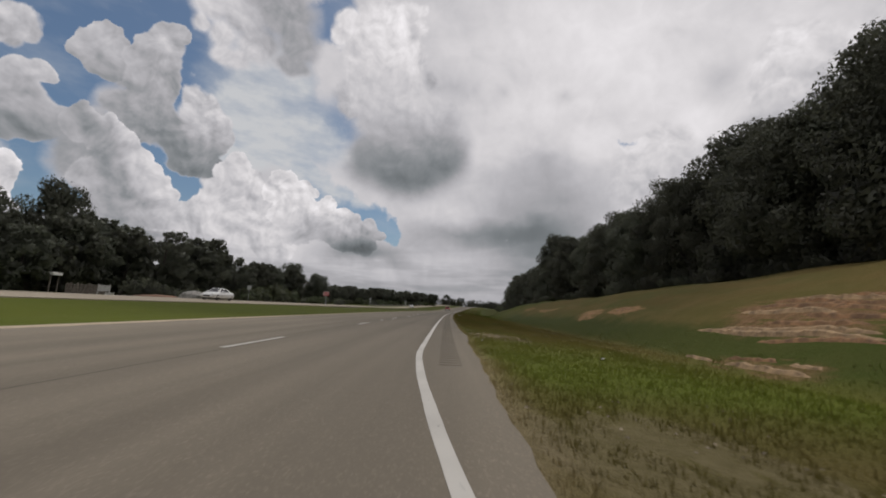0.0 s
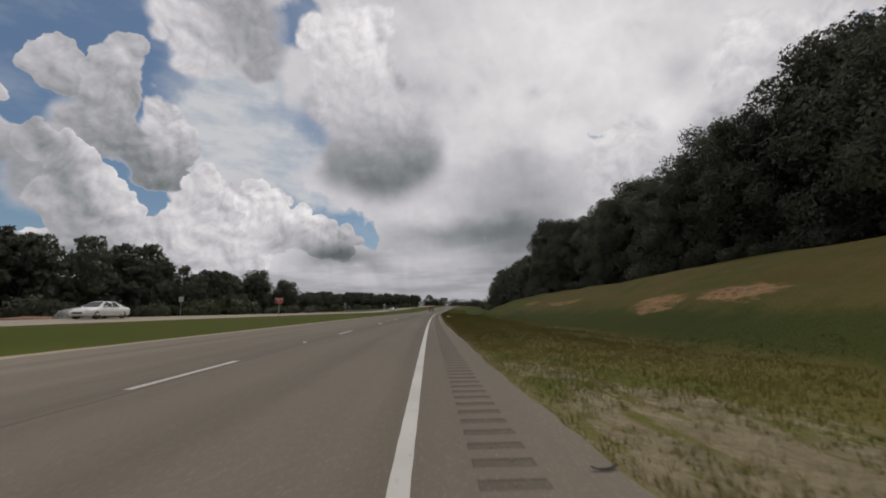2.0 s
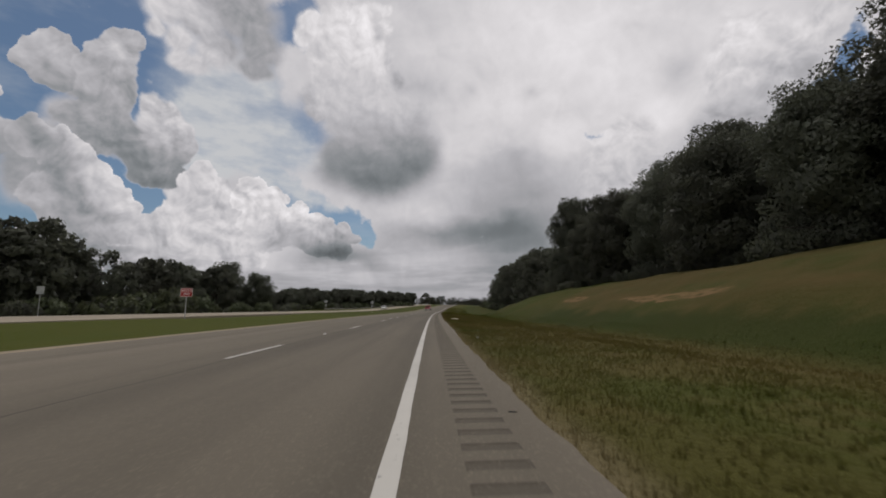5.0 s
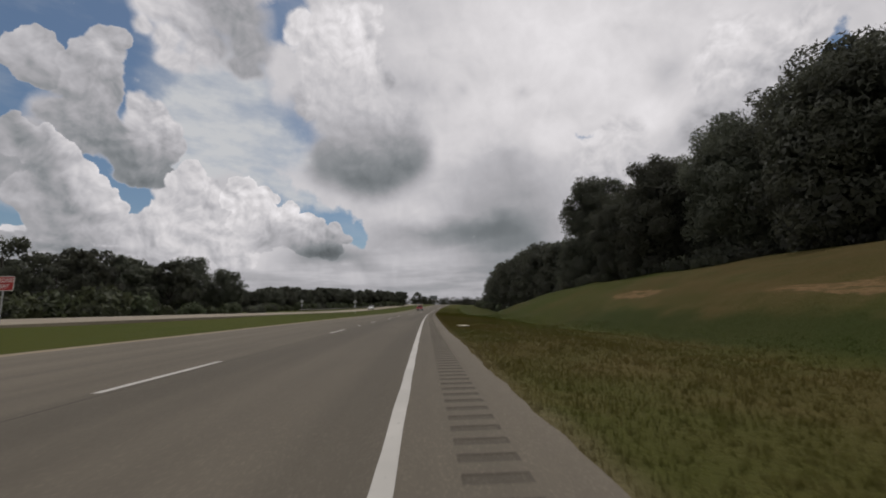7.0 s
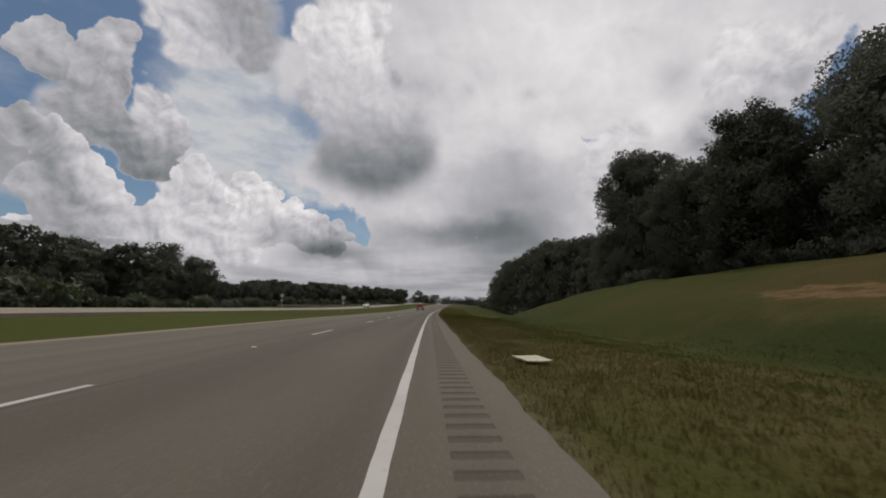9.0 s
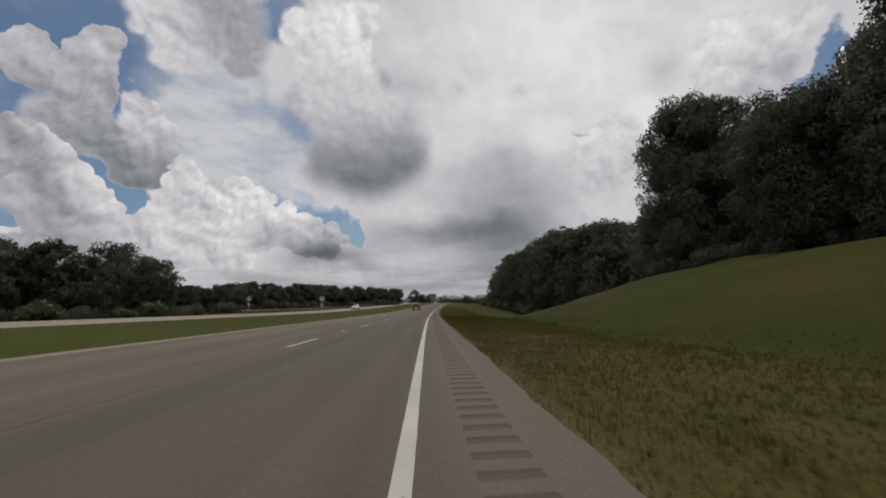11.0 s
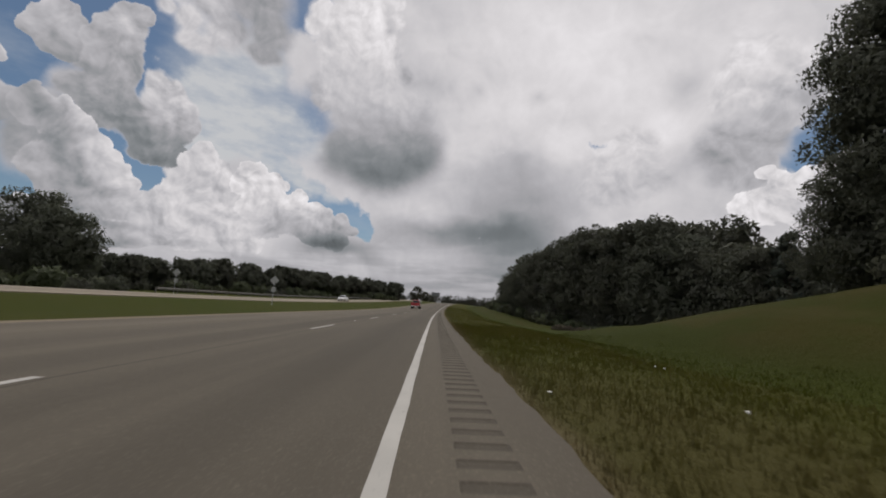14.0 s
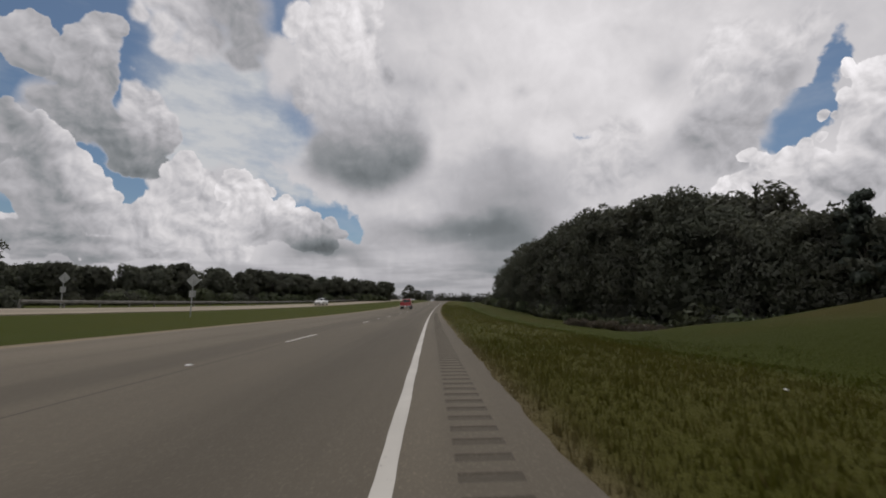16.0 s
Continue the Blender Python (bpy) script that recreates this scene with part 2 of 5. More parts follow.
# high bright tower
cloud((-0.09, 1.00, 24.3, 35.8), 0.33, 0.7, 0.26, 0.04, 0.26, ((-16.1, 35.8, 2.1, 1.3), (-17.1, 34, 1.6, 1.7), (-14.1, 34.6, 3.1, 2.1), (-11, 36.2, 3.6, 2.4), (-7.3, 37.4, 2.3, 1.6), (-5.5, 37.9, 1.3, 0.8), (-5.4, 35.8, 1.3, 1.1), (-8.5, 34, 3.7, 2.8), (-5.8, 31.7, 2.1, 1.7), (-4.1, 29.8, 1.6, 1.5), (-13.2, 31.6, 3.5, 2.8), (-8.4, 30.1, 4, 3), (-13.8, 27.6, 3.4, 3), (-9.9, 26.3, 3.9, 2.4)))
# dark soft foot of the high tower
cloud((-0.16, 0.99, 17.8, 31.0), 0.2, 0.6, 0.5, 0, 0.16, ((-8.7, 26.7, 5.9, 4.5), (-3.5, 25.3, 4.1, 3.6), (-5.5, 21.8, 6.5, 5.5), (-1, 21.4, 3.3, 3.3), (-6.2, 19, 6.1, 3.4), (-11.3, 20.5, 3.4, 3.6)))
# faint ridge in the overcast
cloud((-0.03, 1.00, 15.0, 23.0), 0.56, 0.68, 0.4, 0, 0.2, ((28, 23.1, 1.5, 1.1), (26.3, 22.2, 1.6, 1), (29, 21.6, 2.7, 1.8), (24.7, 21.3, 1.6, 0.7), (27.5, 19.6, 4.9, 2.2), (30.1, 17.2, 3.3, 1.9), (25.9, 16.2, 4.2, 2.1)))
# broad soft cloud over the wood
cloud((-0.06, 1.00, 16.7, 27.1), 0.42, 0.68, 0.4, 0, 0.25, ((44.1, 28.8, 1.7, 1.4), (42.9, 29.6, 1.6, 1.2), (40.9, 29.1, 2.2, 2), (39.5, 26.3, 2.6, 2.6), (43.2, 24.1, 2.6, 3.1), (46.2, 26.2, 2.1, 2.9), (45.6, 23.3, 1.3, 2.1), (42, 20.2, 2.6, 2.5), (39, 20.3, 3.4, 3.1), (48.3, 27.9, 2, 1.8), (39.9, 16.9, 3.3, 2.2)))
# bright heads under the blue gap
cloud((-0.67, 0.74, -25.9, -17.6), 0.44, 0.72, 0.06, 0.05, 0.35, ((42.2, 16.7, 1.1, 0.9), (43.4, 15.5, 1.5, 1.4), (45.9, 16.2, 1, 1), (44.6, 15.2, 1.4, 1.3), (47.4, 17, 0.8, 0.7), (48.8, 17.2, 0.6, 0.6), (48.7, 19.2, 0.6, 0.6), (49.6, 18.9, 0.5, 0.5), (47.2, 14.7, 2.2, 2.1), (50.5, 20.6, 0.7, 1), (51.2, 23, 0.6, 1.1), (51.1, 17.6, 1.5, 2.9), (53.1, 21.7, 1.7, 2.2), (53, 17.1, 2.2, 3.8), (42.2, 13.2, 3.1, 2.2), (50, 12.4, 3.6, 2.5), (46, 12, 3.6, 2.1)))

streaks = noise_of(wt, way, 4.0, 5.0, 0.55, 0, (1.0, 1.0, 7.0))
value = calc(wt, "MULTIPLY", value, calc(wt, "SUBTRACT", 1.0, calc(wt, "MULTIPLY", span(wt, height, 3.0, 10.0, 0.26, 0.0), span(wt, streaks, 0.40, 0.62))))
value = calc(wt, "MULTIPLY", value, span(wt, height, 0.0, 7.5, 0.70, 1.0))
value = calc(wt, "MULTIPLY", value, span(wt, fields["shade"], 0.0, 0.85, 1.0, 0.30))


def cloud_colour(value):
    value = calc(wt, "MAXIMUM", value, 0.03)
    tone = blend(wt, span(wt, value, 0.15, 0.42), (0.865, 0.945, 1.0), (0.965, 0.948, 1.0))
    tone = blend(wt, span(wt, value, 0.42, 0.70), tone, (0.99, 0.957, 0.98))
    return blend(wt, 1.0, tone, nd(wt, "ShaderNodeCombineColor", Red=value, Green=value, Blue=value).outputs[0], "MULTIPLY")


blue = blend(wt, 1.0, heaven.outputs[0], (0.054, 0.059, 0.061), "MULTIPLY")
wisp = noise_of(wt, way, 6.0, 5.0, 0.6, 0, (1.0, 1.0, 2.5))
haze = calc(wt, "MULTIPLY", span(wt, fields["veil"], 0.0, 1.0, 0.0, 1.0), span(wt, wisp, 0.28, 0.62, 0.5, 1.0))
haze = calc(wt, "ADD", haze, span(wt, wisp, 0.45, 0.75, 0.0, 0.2), clamp=True)
blue = blend(wt, haze, blue, (0.54, 0.55, 0.57))
above = blend(wt, cover, blue, cloud_colour(value))
surround = nd(wt, "ShaderNodeBackground", Color=above, Strength=1.0)
wt.links.new(surround.outputs[0], nd(wt, "ShaderNodeOutputWorld").inputs[0])

sun = new("sun", bpy.data.lights.new("sun", "SUN"))
sun.data.energy, sun.data.angle, sun.data.color = 1.1, radians(12), (1.0, 0.95, 0.88)
sun.matrix_world = look(Vector((math.sin(radians(SUN_AZ)) * math.cos(radians(SUN_EL)), math.cos(radians(SUN_AZ)) * math.cos(radians(SUN_EL)), math.sin(radians(SUN_EL)))) * 100, (0, 0, 0))

# ------------------------------------------------------------------ materials


def stuff_of(name):
    m = bpy.data.materials.new(name)
    m.use_nodes = True
    t = m.node_tree
    return m, t, t.nodes["Principled BSDF"]


def relief(t, shader, value, strength, distance=0.02):
    b = nd(t, "ShaderNodeBump", Height=value, Strength=strength, Distance=distance)
    t.links.new(b.outputs[0], shader.inputs["Normal"])


def plain(name, colour, rough=0.6, metal=0.0, vary=0.12, scale=6.0, bump=0.0, coat=0.0):
    m, t, s = stuff_of(name)
    at = nd(t, "ShaderNodeTexCoord").outputs["Object"]
    n = noise_of(t, at, scale, 6.0, 0.6)
    dark = tuple(c * (1 - 1.5 * vary) for c in colour)
    light = tuple(min(1, c * (1 + 1.5 * vary)) for c in colour)
    t.links.new(blend(t, span(t, n, 0.3, 0.7), dark, light), s.inputs["Base Color"])
    t.links.new(span(t, n, 0.3, 0.7, max(0.02, rough - 0.08), min(1.0, rough + 0.08)), s.inputs["Roughness"])
    s.inputs["Metallic"].default_value = metal
    s.inputs["Coat Weight"].default_value = coat
    if bump:
        relief(t, s, noise_of(t, at, scale * 8, 4.0), bump, 0.005)
    return m


def asphalt(name, base, tint=1.0):
    """Worn asphalt with sunlight along the road painted in; the map runs across the road (u) and along it (v), in
    metres.
    """
    m, t, s = stuff_of(name)
    uv = nd(t, "ShaderNodeTexCoord").outputs["UV"]
    grit = noise_of(t, uv, 55.0, 3.0, 0.7)
    stone = nd(t, "ShaderNodeTexVoronoi", Vector=uv, Scale=70.0).outputs["Color"]
    stone = nd(t, "ShaderNodeSeparateColor", Color=stone).outputs[0]
    track = noise_of(t, uv, 1.0, 3.0, 0.5, 0, (0.9, 0.012, 1.0))
    patch = noise_of(t, uv, 0.35, 5.0, 0.6, 0, (1.0, 0.25, 1.0))
    v = calc(t, "MULTIPLY_ADD", grit, 0.30, 0.85)
    v = calc(t, "MULTIPLY", v, span(t, track, 0.35, 0.65, 0.86, 1.13))
    v = calc(t, "MULTIPLY", v, span(t, patch, 0.3, 0.7, 0.93, 1.07))
    v = calc(t, "MULTIPLY", v, span(t, stone, 0.80, 1.0, 1.0, 1.35))
    u = nd(t, "ShaderNodeSeparateXYZ", Vector=uv).outputs[0]
    wander = calc(t, "MULTIPLY_ADD", noise_of(t, uv, 0.6, 5.0, 0.6), 0.10, u)
    seam = calc(t, "ABSOLUTE", calc(t, "ADD", wander, 3.46))
    v = calc(t, "MULTIPLY", v, span(t, seam, 0.008, 0.03, 0.55, 1.0))
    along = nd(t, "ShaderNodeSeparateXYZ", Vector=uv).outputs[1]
    # sunlit start and clouded later stretch, put into the asphalt's colour
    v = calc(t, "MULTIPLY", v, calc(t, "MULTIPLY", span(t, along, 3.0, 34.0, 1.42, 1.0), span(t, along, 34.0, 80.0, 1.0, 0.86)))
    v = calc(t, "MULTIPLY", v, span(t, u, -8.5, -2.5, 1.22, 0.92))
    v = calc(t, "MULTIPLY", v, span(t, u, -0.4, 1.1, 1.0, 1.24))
    v = calc(t, "MULTIPLY", v, base)
    rgb = nd(t, "ShaderNodeCombineColor", Red=v, Green=calc(t, "MULTIPLY", v, 0.858), Blue=calc(t, "MULTIPLY", v, 0.655))
    t.links.new(rgb.outputs[0], s.inputs["Base Color"])
    s.inputs["Roughness"].default_value = 0.88
    s.inputs["Specular IOR Level"].default_value = 0.3
    relief(t, s, calc(t, "ADD", grit, stone), 0.55, 0.006)
    return m


def paint(name, colour):
    """Worn road paint with grit showing through."""
    m, t, s = stuff_of(name)
    at = nd(t, "ShaderNodeNewGeometry").outputs["Position"]
    wear = noise_of(t, at, 14.0, 6.0, 0.7)
    grime = noise_of(t, at, 0.8, 3.0)
    c = blend(t, span(t, wear, 0.60, 0.72), colour, (0.17, 0.16, 0.15))
    c = blend(t, span(t, grime, 0.35, 0.7, 0.0, 0.3), c, (0.25, 0.24, 0.22))
    t.links.new(c, s.inputs["Base Color"])
    s.inputs["Roughness"].default_value = 0.75
    relief(t, s, wear, 0.4, 0.004)
    return m


BEND = 0.0004087


def turf_colour(t, at, lift=1.0):
    """Green and straw-brown turf in drifts, dry at the pavement's edge, rank in the ditch, fresh on the first stretch
    and in the median; its brightness carries painted sunlight.
    """
    broad = noise_of(t, at, 0.07, 4.0, 0.55)
    mid = noise_of(t, at, 0.45, 6.0, 0.62)
    fine = noise_of(t, at, 14.0, 4.0, 0.7)
    green, straw, lush, fresh, dry, dank = [tuple(c * lift for c in rgb) for rgb in ((0.097, 0.084, 0.024), (0.146, 0.112, 0.043), (0.074, 0.083, 0.018), (0.068, 0.090, 0.010), (0.25, 0.20, 0.12), (0.034, 0.054, 0.009))]
    x, y, _ = nd(t, "ShaderNodeSeparateXYZ", Vector=at).outputs
    d = calc(t, "MULTIPLY_ADD", calc(t, "MULTIPLY", y, y), -BEND / 2, x)
    c = blend(t, span(t, broad, 0.42, 0.64), green, lush)
    c = blend(t, calc(t, "MULTIPLY", span(t, mid, 0.42, 0.66, 0.0, 0.5), span(t, y, 78.0, 110.0, 1.0, 0.55)), c, straw)
    first = calc(t, "MULTIPLY", span(t, calc(t, "MULTIPLY_ADD", broad, 10.0, y), 12.0, 26.0, 1.0, 0.0), span(t, calc(t, "MULTIPLY_ADD", mid, 2.0, d), 1.9, 3.3))
    first = calc(t, "MULTIPLY", first, span(t, d, 9.0, 12.0, 1.0, 0.0))
    first = calc(t, "MULTIPLY", first, span(t, calc(t, "MULTIPLY_ADD", mid, 3.0, y), 5.0, 8.5))
    c = blend(t, calc(t, "MULTIPLY", first, 0.85), c, fresh)
    late = calc(t, "MULTIPLY", span(t, calc(t, "MULTIPLY_ADD", broad, 8.0, y), 100.0, 120.0), span(t, d, 0.8, 2.4))
    c = blend(t, calc(t, "MULTIPLY", late, 0.7), c, tuple(lift * v for v in (0.084, 0.088, 0.013)))
    c = blend(t, calc(t, "MULTIPLY", span(t, d, -9.5, -9.0, 1.0, 0.0), span(t, y, 20.0, 70.0, 0.8, 0.7)), c, fresh)
    bank = calc(t, "MULTIPLY", span(t, y, 80.0, 94.0), span(t, calc(t, "MULTIPLY_ADD", mid, 3.0, d), 8.0, 11.5, 0.0, 0.75))
    c = blend(t, bank, c, tuple(0.84 * v for v in fresh))
    scorched = calc(t, "MULTIPLY", span(t, calc(t, "MULTIPLY_ADD", mid, 5.0, d), 15.5, 18.5), span(t, y, 84.0, 98.0, 1.0, 0.0))
    c = blend(t, calc(t, "MULTIPLY", scorched, span(t, noise_of(t, at, 0.35, 6.0, 0.65, 0, (1.0, 0.4, 1.0)), 0.40, 0.62, 0.05, 0.5)), c, tuple(lift * v for v in (0.138, 0.089, 0.032)))
    drift = calc(t, "MULTIPLY", calc(t, "MULTIPLY", span(t, y, 86.0, 100.0), span(t, d, 11.0, 14.0)), span(t, noise_of(t, at, 0.22, 6.0, 0.62, 0, (1.0, 0.5, 1.0)), 0.44, 0.66, 0.0, 0.6))
    c = blend(t, drift, c, tuple(lift * v for v in (0.112, 0.086, 0.024)))
    off = calc(t, "ABSOLUTE", calc(t, "SUBTRACT", calc(t, "MULTIPLY_ADD", mid, 2.2, d), 13.3))
    c = blend(t, calc(t, "MULTIPLY", span(t, off, 0.6, 1.9, 0.75, 0.0), span(t, y, 76.0, 92.0, 1.0, 0.15)), c, dank)
    c = blend(t, span(t, calc(t, "ABSOLUTE", calc(t, "ADD", calc(t, "MULTIPLY_ADD", mid, 0.4, d), 9.45)), 0.36, 0.62, 0.95, 0.0), c, tuple(lift * v for v in (0.40, 0.33, 0.25)))
    worn = calc(t, "MULTIPLY", calc(t, "MULTIPLY", span(t, y, 82.0, 94.0), span(t, y, 106.0, 116.0, 1.0, 0.0)), span(t, calc(t, "MULTIPLY_ADD", mid, 3.0, d), 4.0, 8.8, 0.6, 0.0))
    worn = calc(t, "MULTIPLY", worn, span(t, d, 0.0, 0.6))
    c = blend(t, worn, c, tuple(lift * v for v in (0.108, 0.089, 0.036)))
    fringe = calc(t, "MULTIPLY", span(t, calc(t, "MULTIPLY_ADD", mid, 0.9, d), 1.4, 2.1, 0.8, 0.0), span(t, d, 0.0, 0.5))
    c = blend(t, fringe, c, dry)
    c = blend(t, span(t, fine, 0.40, 0.80, 0.0, 0.35), c, tuple(0.5 * v for v in green))
    # stronger sun on the early stretch put into the colour; start, bank, far end dimmed
    turf_factor = calc(t, "MULTIPLY", calc(t, "MULTIPLY", span(t, y, 14.0, 34.0, 1.55, 0.92), span(t, y, 3.0, 8.0, 0.66, 1.0)), calc(t, "MULTIPLY", span(t, y, 34.0, 80.0, 1.0, 0.92), calc(t, "MULTIPLY", span(t, y, 100.0, 122.0, 1.0, 0.84), span(t, d, 9.0, 13.0, 1.0, 0.86))))
    return nd(t, "ShaderNodeHueSaturation", Color=c, Value=turf_factor).outputs[0], mid, fine


def foliage(name, colour, pale, middle=7.0):
    """Leaves of a crown, lit as the rounded mass that they make; middle: the height of the crown's heart."""
    m, t, s = stuff_of(name)
    isle = nd(t, "ShaderNodeNewGeometry").outputs["Random Per Island"]
    each = nd(t, "ShaderNodeObjectInfo").outputs["Random"]
    here = nd(t, "ShaderNodeTexCoord").outputs["Object"]
    c = blend(t, isle, colour, pale)
    c = blend(t, span(t, noise_of(t, here, 0.5, 3.0), 0.3, 0.7, 0.0, 0.5), c, tuple(0.72 * v for v in colour))
    hue = nd(t, "ShaderNodeHueSaturation", Color=c, Hue=span(t, each, 0, 1, 0.48, 0.515, False), Value=span(t, each, 0, 1, 0.75, 1.25, False)).outputs[0]
    out = nd(t, "ShaderNodeVectorMath", i0=here, i1=(0.0, 0.0, middle))
    out.operation = "SUBTRACT"
    out = nd(t, "ShaderNodeVectorMath", i0=out.outputs[0], i1=(1.0, 1.0, 0.7))
    out.operation = "MULTIPLY"
    puffy = nd(t, "ShaderNodeVectorMath", i0=noise_of(t, here, 0.55, 2.0, 0.5, 1), i1=(0.5, 0.5, 0.5))
    puffy.operation = "SUBTRACT"
    out = nd(t, "ShaderNodeVectorMath", i0=puffy.outputs[0], i1=(14.0, 14.0, 14.0), i2=out.outputs[0])
    out.operation = "MULTIPLY_ADD"
    turn = nd(t, "ShaderNodeVectorTransform", Vector=out.outputs[0])
    turn.vector_type, turn.convert_from, turn.convert_to = "NORMAL", "OBJECT", "WORLD"
    front = nd(t, "ShaderNodeBsdfDiffuse", Color=hue, Normal=turn.outputs[0])
    back = nd(t, "ShaderNodeBsdfTranslucent", Color=hue, Normal=turn.outputs[0])
    mix = nd(t, "ShaderNodeMixShader", i0=0.5, i1=front.outputs[0], i2=back.outputs[0])
    wax = nd(t, "ShaderNodeBsdfGlossy", Color=(0.9, 0.9, 0.9, 1.0), Roughness=0.5)
    mix = nd(t, "ShaderNodeMixShader", i0=0.025, i1=mix.outputs[0], i2=wax.outputs[0])
    t.links.new(mix.outputs[0], t.nodes["Material Output"].inputs[0])
    t.nodes.remove(s)
    return m


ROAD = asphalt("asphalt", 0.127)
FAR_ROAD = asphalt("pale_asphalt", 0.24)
# lower base tone for the faces of the milled grooves
GROOVE = asphalt("groove_asphalt", 0.088)
WHITE_LINE = paint("line_paint", (0.51, 0.49, 0.45))
BARK = plain("bark", (0.055, 0.045, 0.036), 0.9, vary=0.3, scale=3.0, bump=0.6)
LEAF = foliage("oak_leaf", (0.138, 0.150, 0.108), (0.172, 0.182, 0.128))
PINE = foliage("pine_needle", (0.112, 0.136, 0.108), (0.140, 0.165, 0.128))
DRY_LEAF = foliage("dry_brush_leaf", (0.150, 0.125, 0.085), (0.215, 0.180, 0.125), 0.6)
SCRUB = foliage("scrub_leaf", (0.115, 0.138, 0.070), (0.155, 0.180, 0.094), 0.8)

ground_m, gt, gs = stuff_of("turf")
g_at = nd(gt, "ShaderNodeNewGeometry").outputs["Position"]
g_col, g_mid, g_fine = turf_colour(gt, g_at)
g_uv = nd(gt, "ShaderNodeTexCoord").outputs["UV"]
g_jag = nd(gt, "ShaderNodeVectorMath", i0=noise_of(gt, g_at, 1.1, 7.0, 0.68, 1, (1.0, 0.45, 1.6)), i1=(2.6, 2.6, 0.0), i2=g_uv)
g_jag.operation = "MULTIPLY_ADD"


def bare(amount, d, s, wide, long, turn, colour, base):
    """A worn patch of bare soil on the ground, by its place across and along the road."""
    m = nd(gt, "ShaderNodeMapping", Vector=g_jag.outputs[0])
    m.vector_type = "TEXTURE"
    m.inputs["Location"].default_value = (d + 1.3, s + 1.3, 0)
    m.inputs["Rotation"].default_value = (0, 0, radians(turn))
    m.inputs["Scale"].default_value = (wide, long, 1)
    g = nd(gt, "ShaderNodeTexGradient", Vector=m.outputs[0])
    g.gradient_type = "SPHERICAL"
    grain = noise_of(gt, g_at, 3.0, 6.0, 0.7)
    c = blend(gt, span(gt, grain, 0.3, 0.7), tuple(0.55 * v for v in colour), colour)
    cover = calc(gt, "MULTIPLY", span(gt, g.outputs[1], 0.12, 0.4, 0.0, amount), span(gt, noise_of(gt, g_at, 1.6, 5.0, 0.65, 0, (1.6, 0.35, 2.4)), 0.36, 0.50))
    return blend(gt, cover, base, c)


CLAY, SAND = (0.36, 0.215, 0.115), (0.34, 0.28, 0.19)
g_col = bare(0.9, 14.7, 16.2, 2.1, 5.6, 0, tuple(0.8 * v for v in CLAY), g_col)
g_col = bare(0.6, 11.2, 14.4, 0.8, 3.4, 0, tuple(0.8 * v for v in CLAY), g_col)
g_col = bare(0.8, 15.0, 33.8, 1.1, 3.2, 0, CLAY, g_col)
g_col = bare(0.7, 14.2, 40.0, 1.3, 3.4, 0, CLAY, g_col)
g_col = bare(0.5, 15.4, 62.5, 0.9, 8.0, 0, CLAY, g_col)
g_col = bare(0.45, 16.2, 82.0, 1.1, 4.5, 0, CLAY, g_col)
g_col = bare(0.3, 2.4, 3.4, 1.8, 1.6, 0, SAND, g_col)
g_col = bare(0.8, 2.7, 18.0, 2.0, 3.2, 0, SAND, g_col)
g_col = bare(0.5, 2.1, 21.6, 1.0, 1.6, 0, SAND, g_col)
gt.links.new(g_col, gs.inputs["Base Color"])
gs.inputs["Roughness"].default_value = 0.95
gs.inputs["Specular IOR Level"].default_value = 0.1
relief(gt, gs, calc(gt, "MULTIPLY_ADD", noise_of(gt, g_at, 3.0, 5.0, 0.7), 1.5, calc(gt, "ADD", g_mid, g_fine)), 0.65, 0.12)

blade_m, bt, bs = stuff_of("grass_blade")
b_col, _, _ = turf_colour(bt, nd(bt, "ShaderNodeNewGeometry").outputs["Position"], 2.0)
b_isle = nd(bt, "ShaderNodeNewGeometry").outputs["Random Per Island"]
b_col = blend(bt, span(bt, b_isle, 0.72, 1.0, 0.0, 0.55), b_col, (0.26, 0.205, 0.10))
up = nd(bt, "ShaderNodeCombineXYZ", X=0.0, Y=0.0, Z=1.0).outputs[0]
b_front = nd(bt, "ShaderNodeBsdfDiffuse", Color=b_col, Normal=up)
b_back = nd(bt, "ShaderNodeBsdfTranslucent", Color=b_col, Normal=up)
b_mix = nd(bt, "ShaderNodeMixShader", i0=0.5, i1=b_front.outputs[0], i2=b_back.outputs[0])
bt.links.new(b_mix.outputs[0], bt.nodes["Material Output"].inputs[0])
bt.nodes.remove(bs)

# ------------------------------------------------------------------ plan: s metres along the road, d metres to the right of its edge line

def curve(s):
    s = np.asarray(s, float)
    c = np.clip(s, -150, 420)
    return BEND * c * c / 2 + BEND * c * (s - c)


def step(x, a, b):
    t = np.clip((np.asarray(x, float) - a) / (b - a), 0, 1)
    return t * t * (3 - 2 * t)


def rise(s):
    """The road's own profile: level, then a gentle climb far ahead."""
    return 4.3 * step(s, 150, 430) + 3.0 * step(s, 400, 1200)


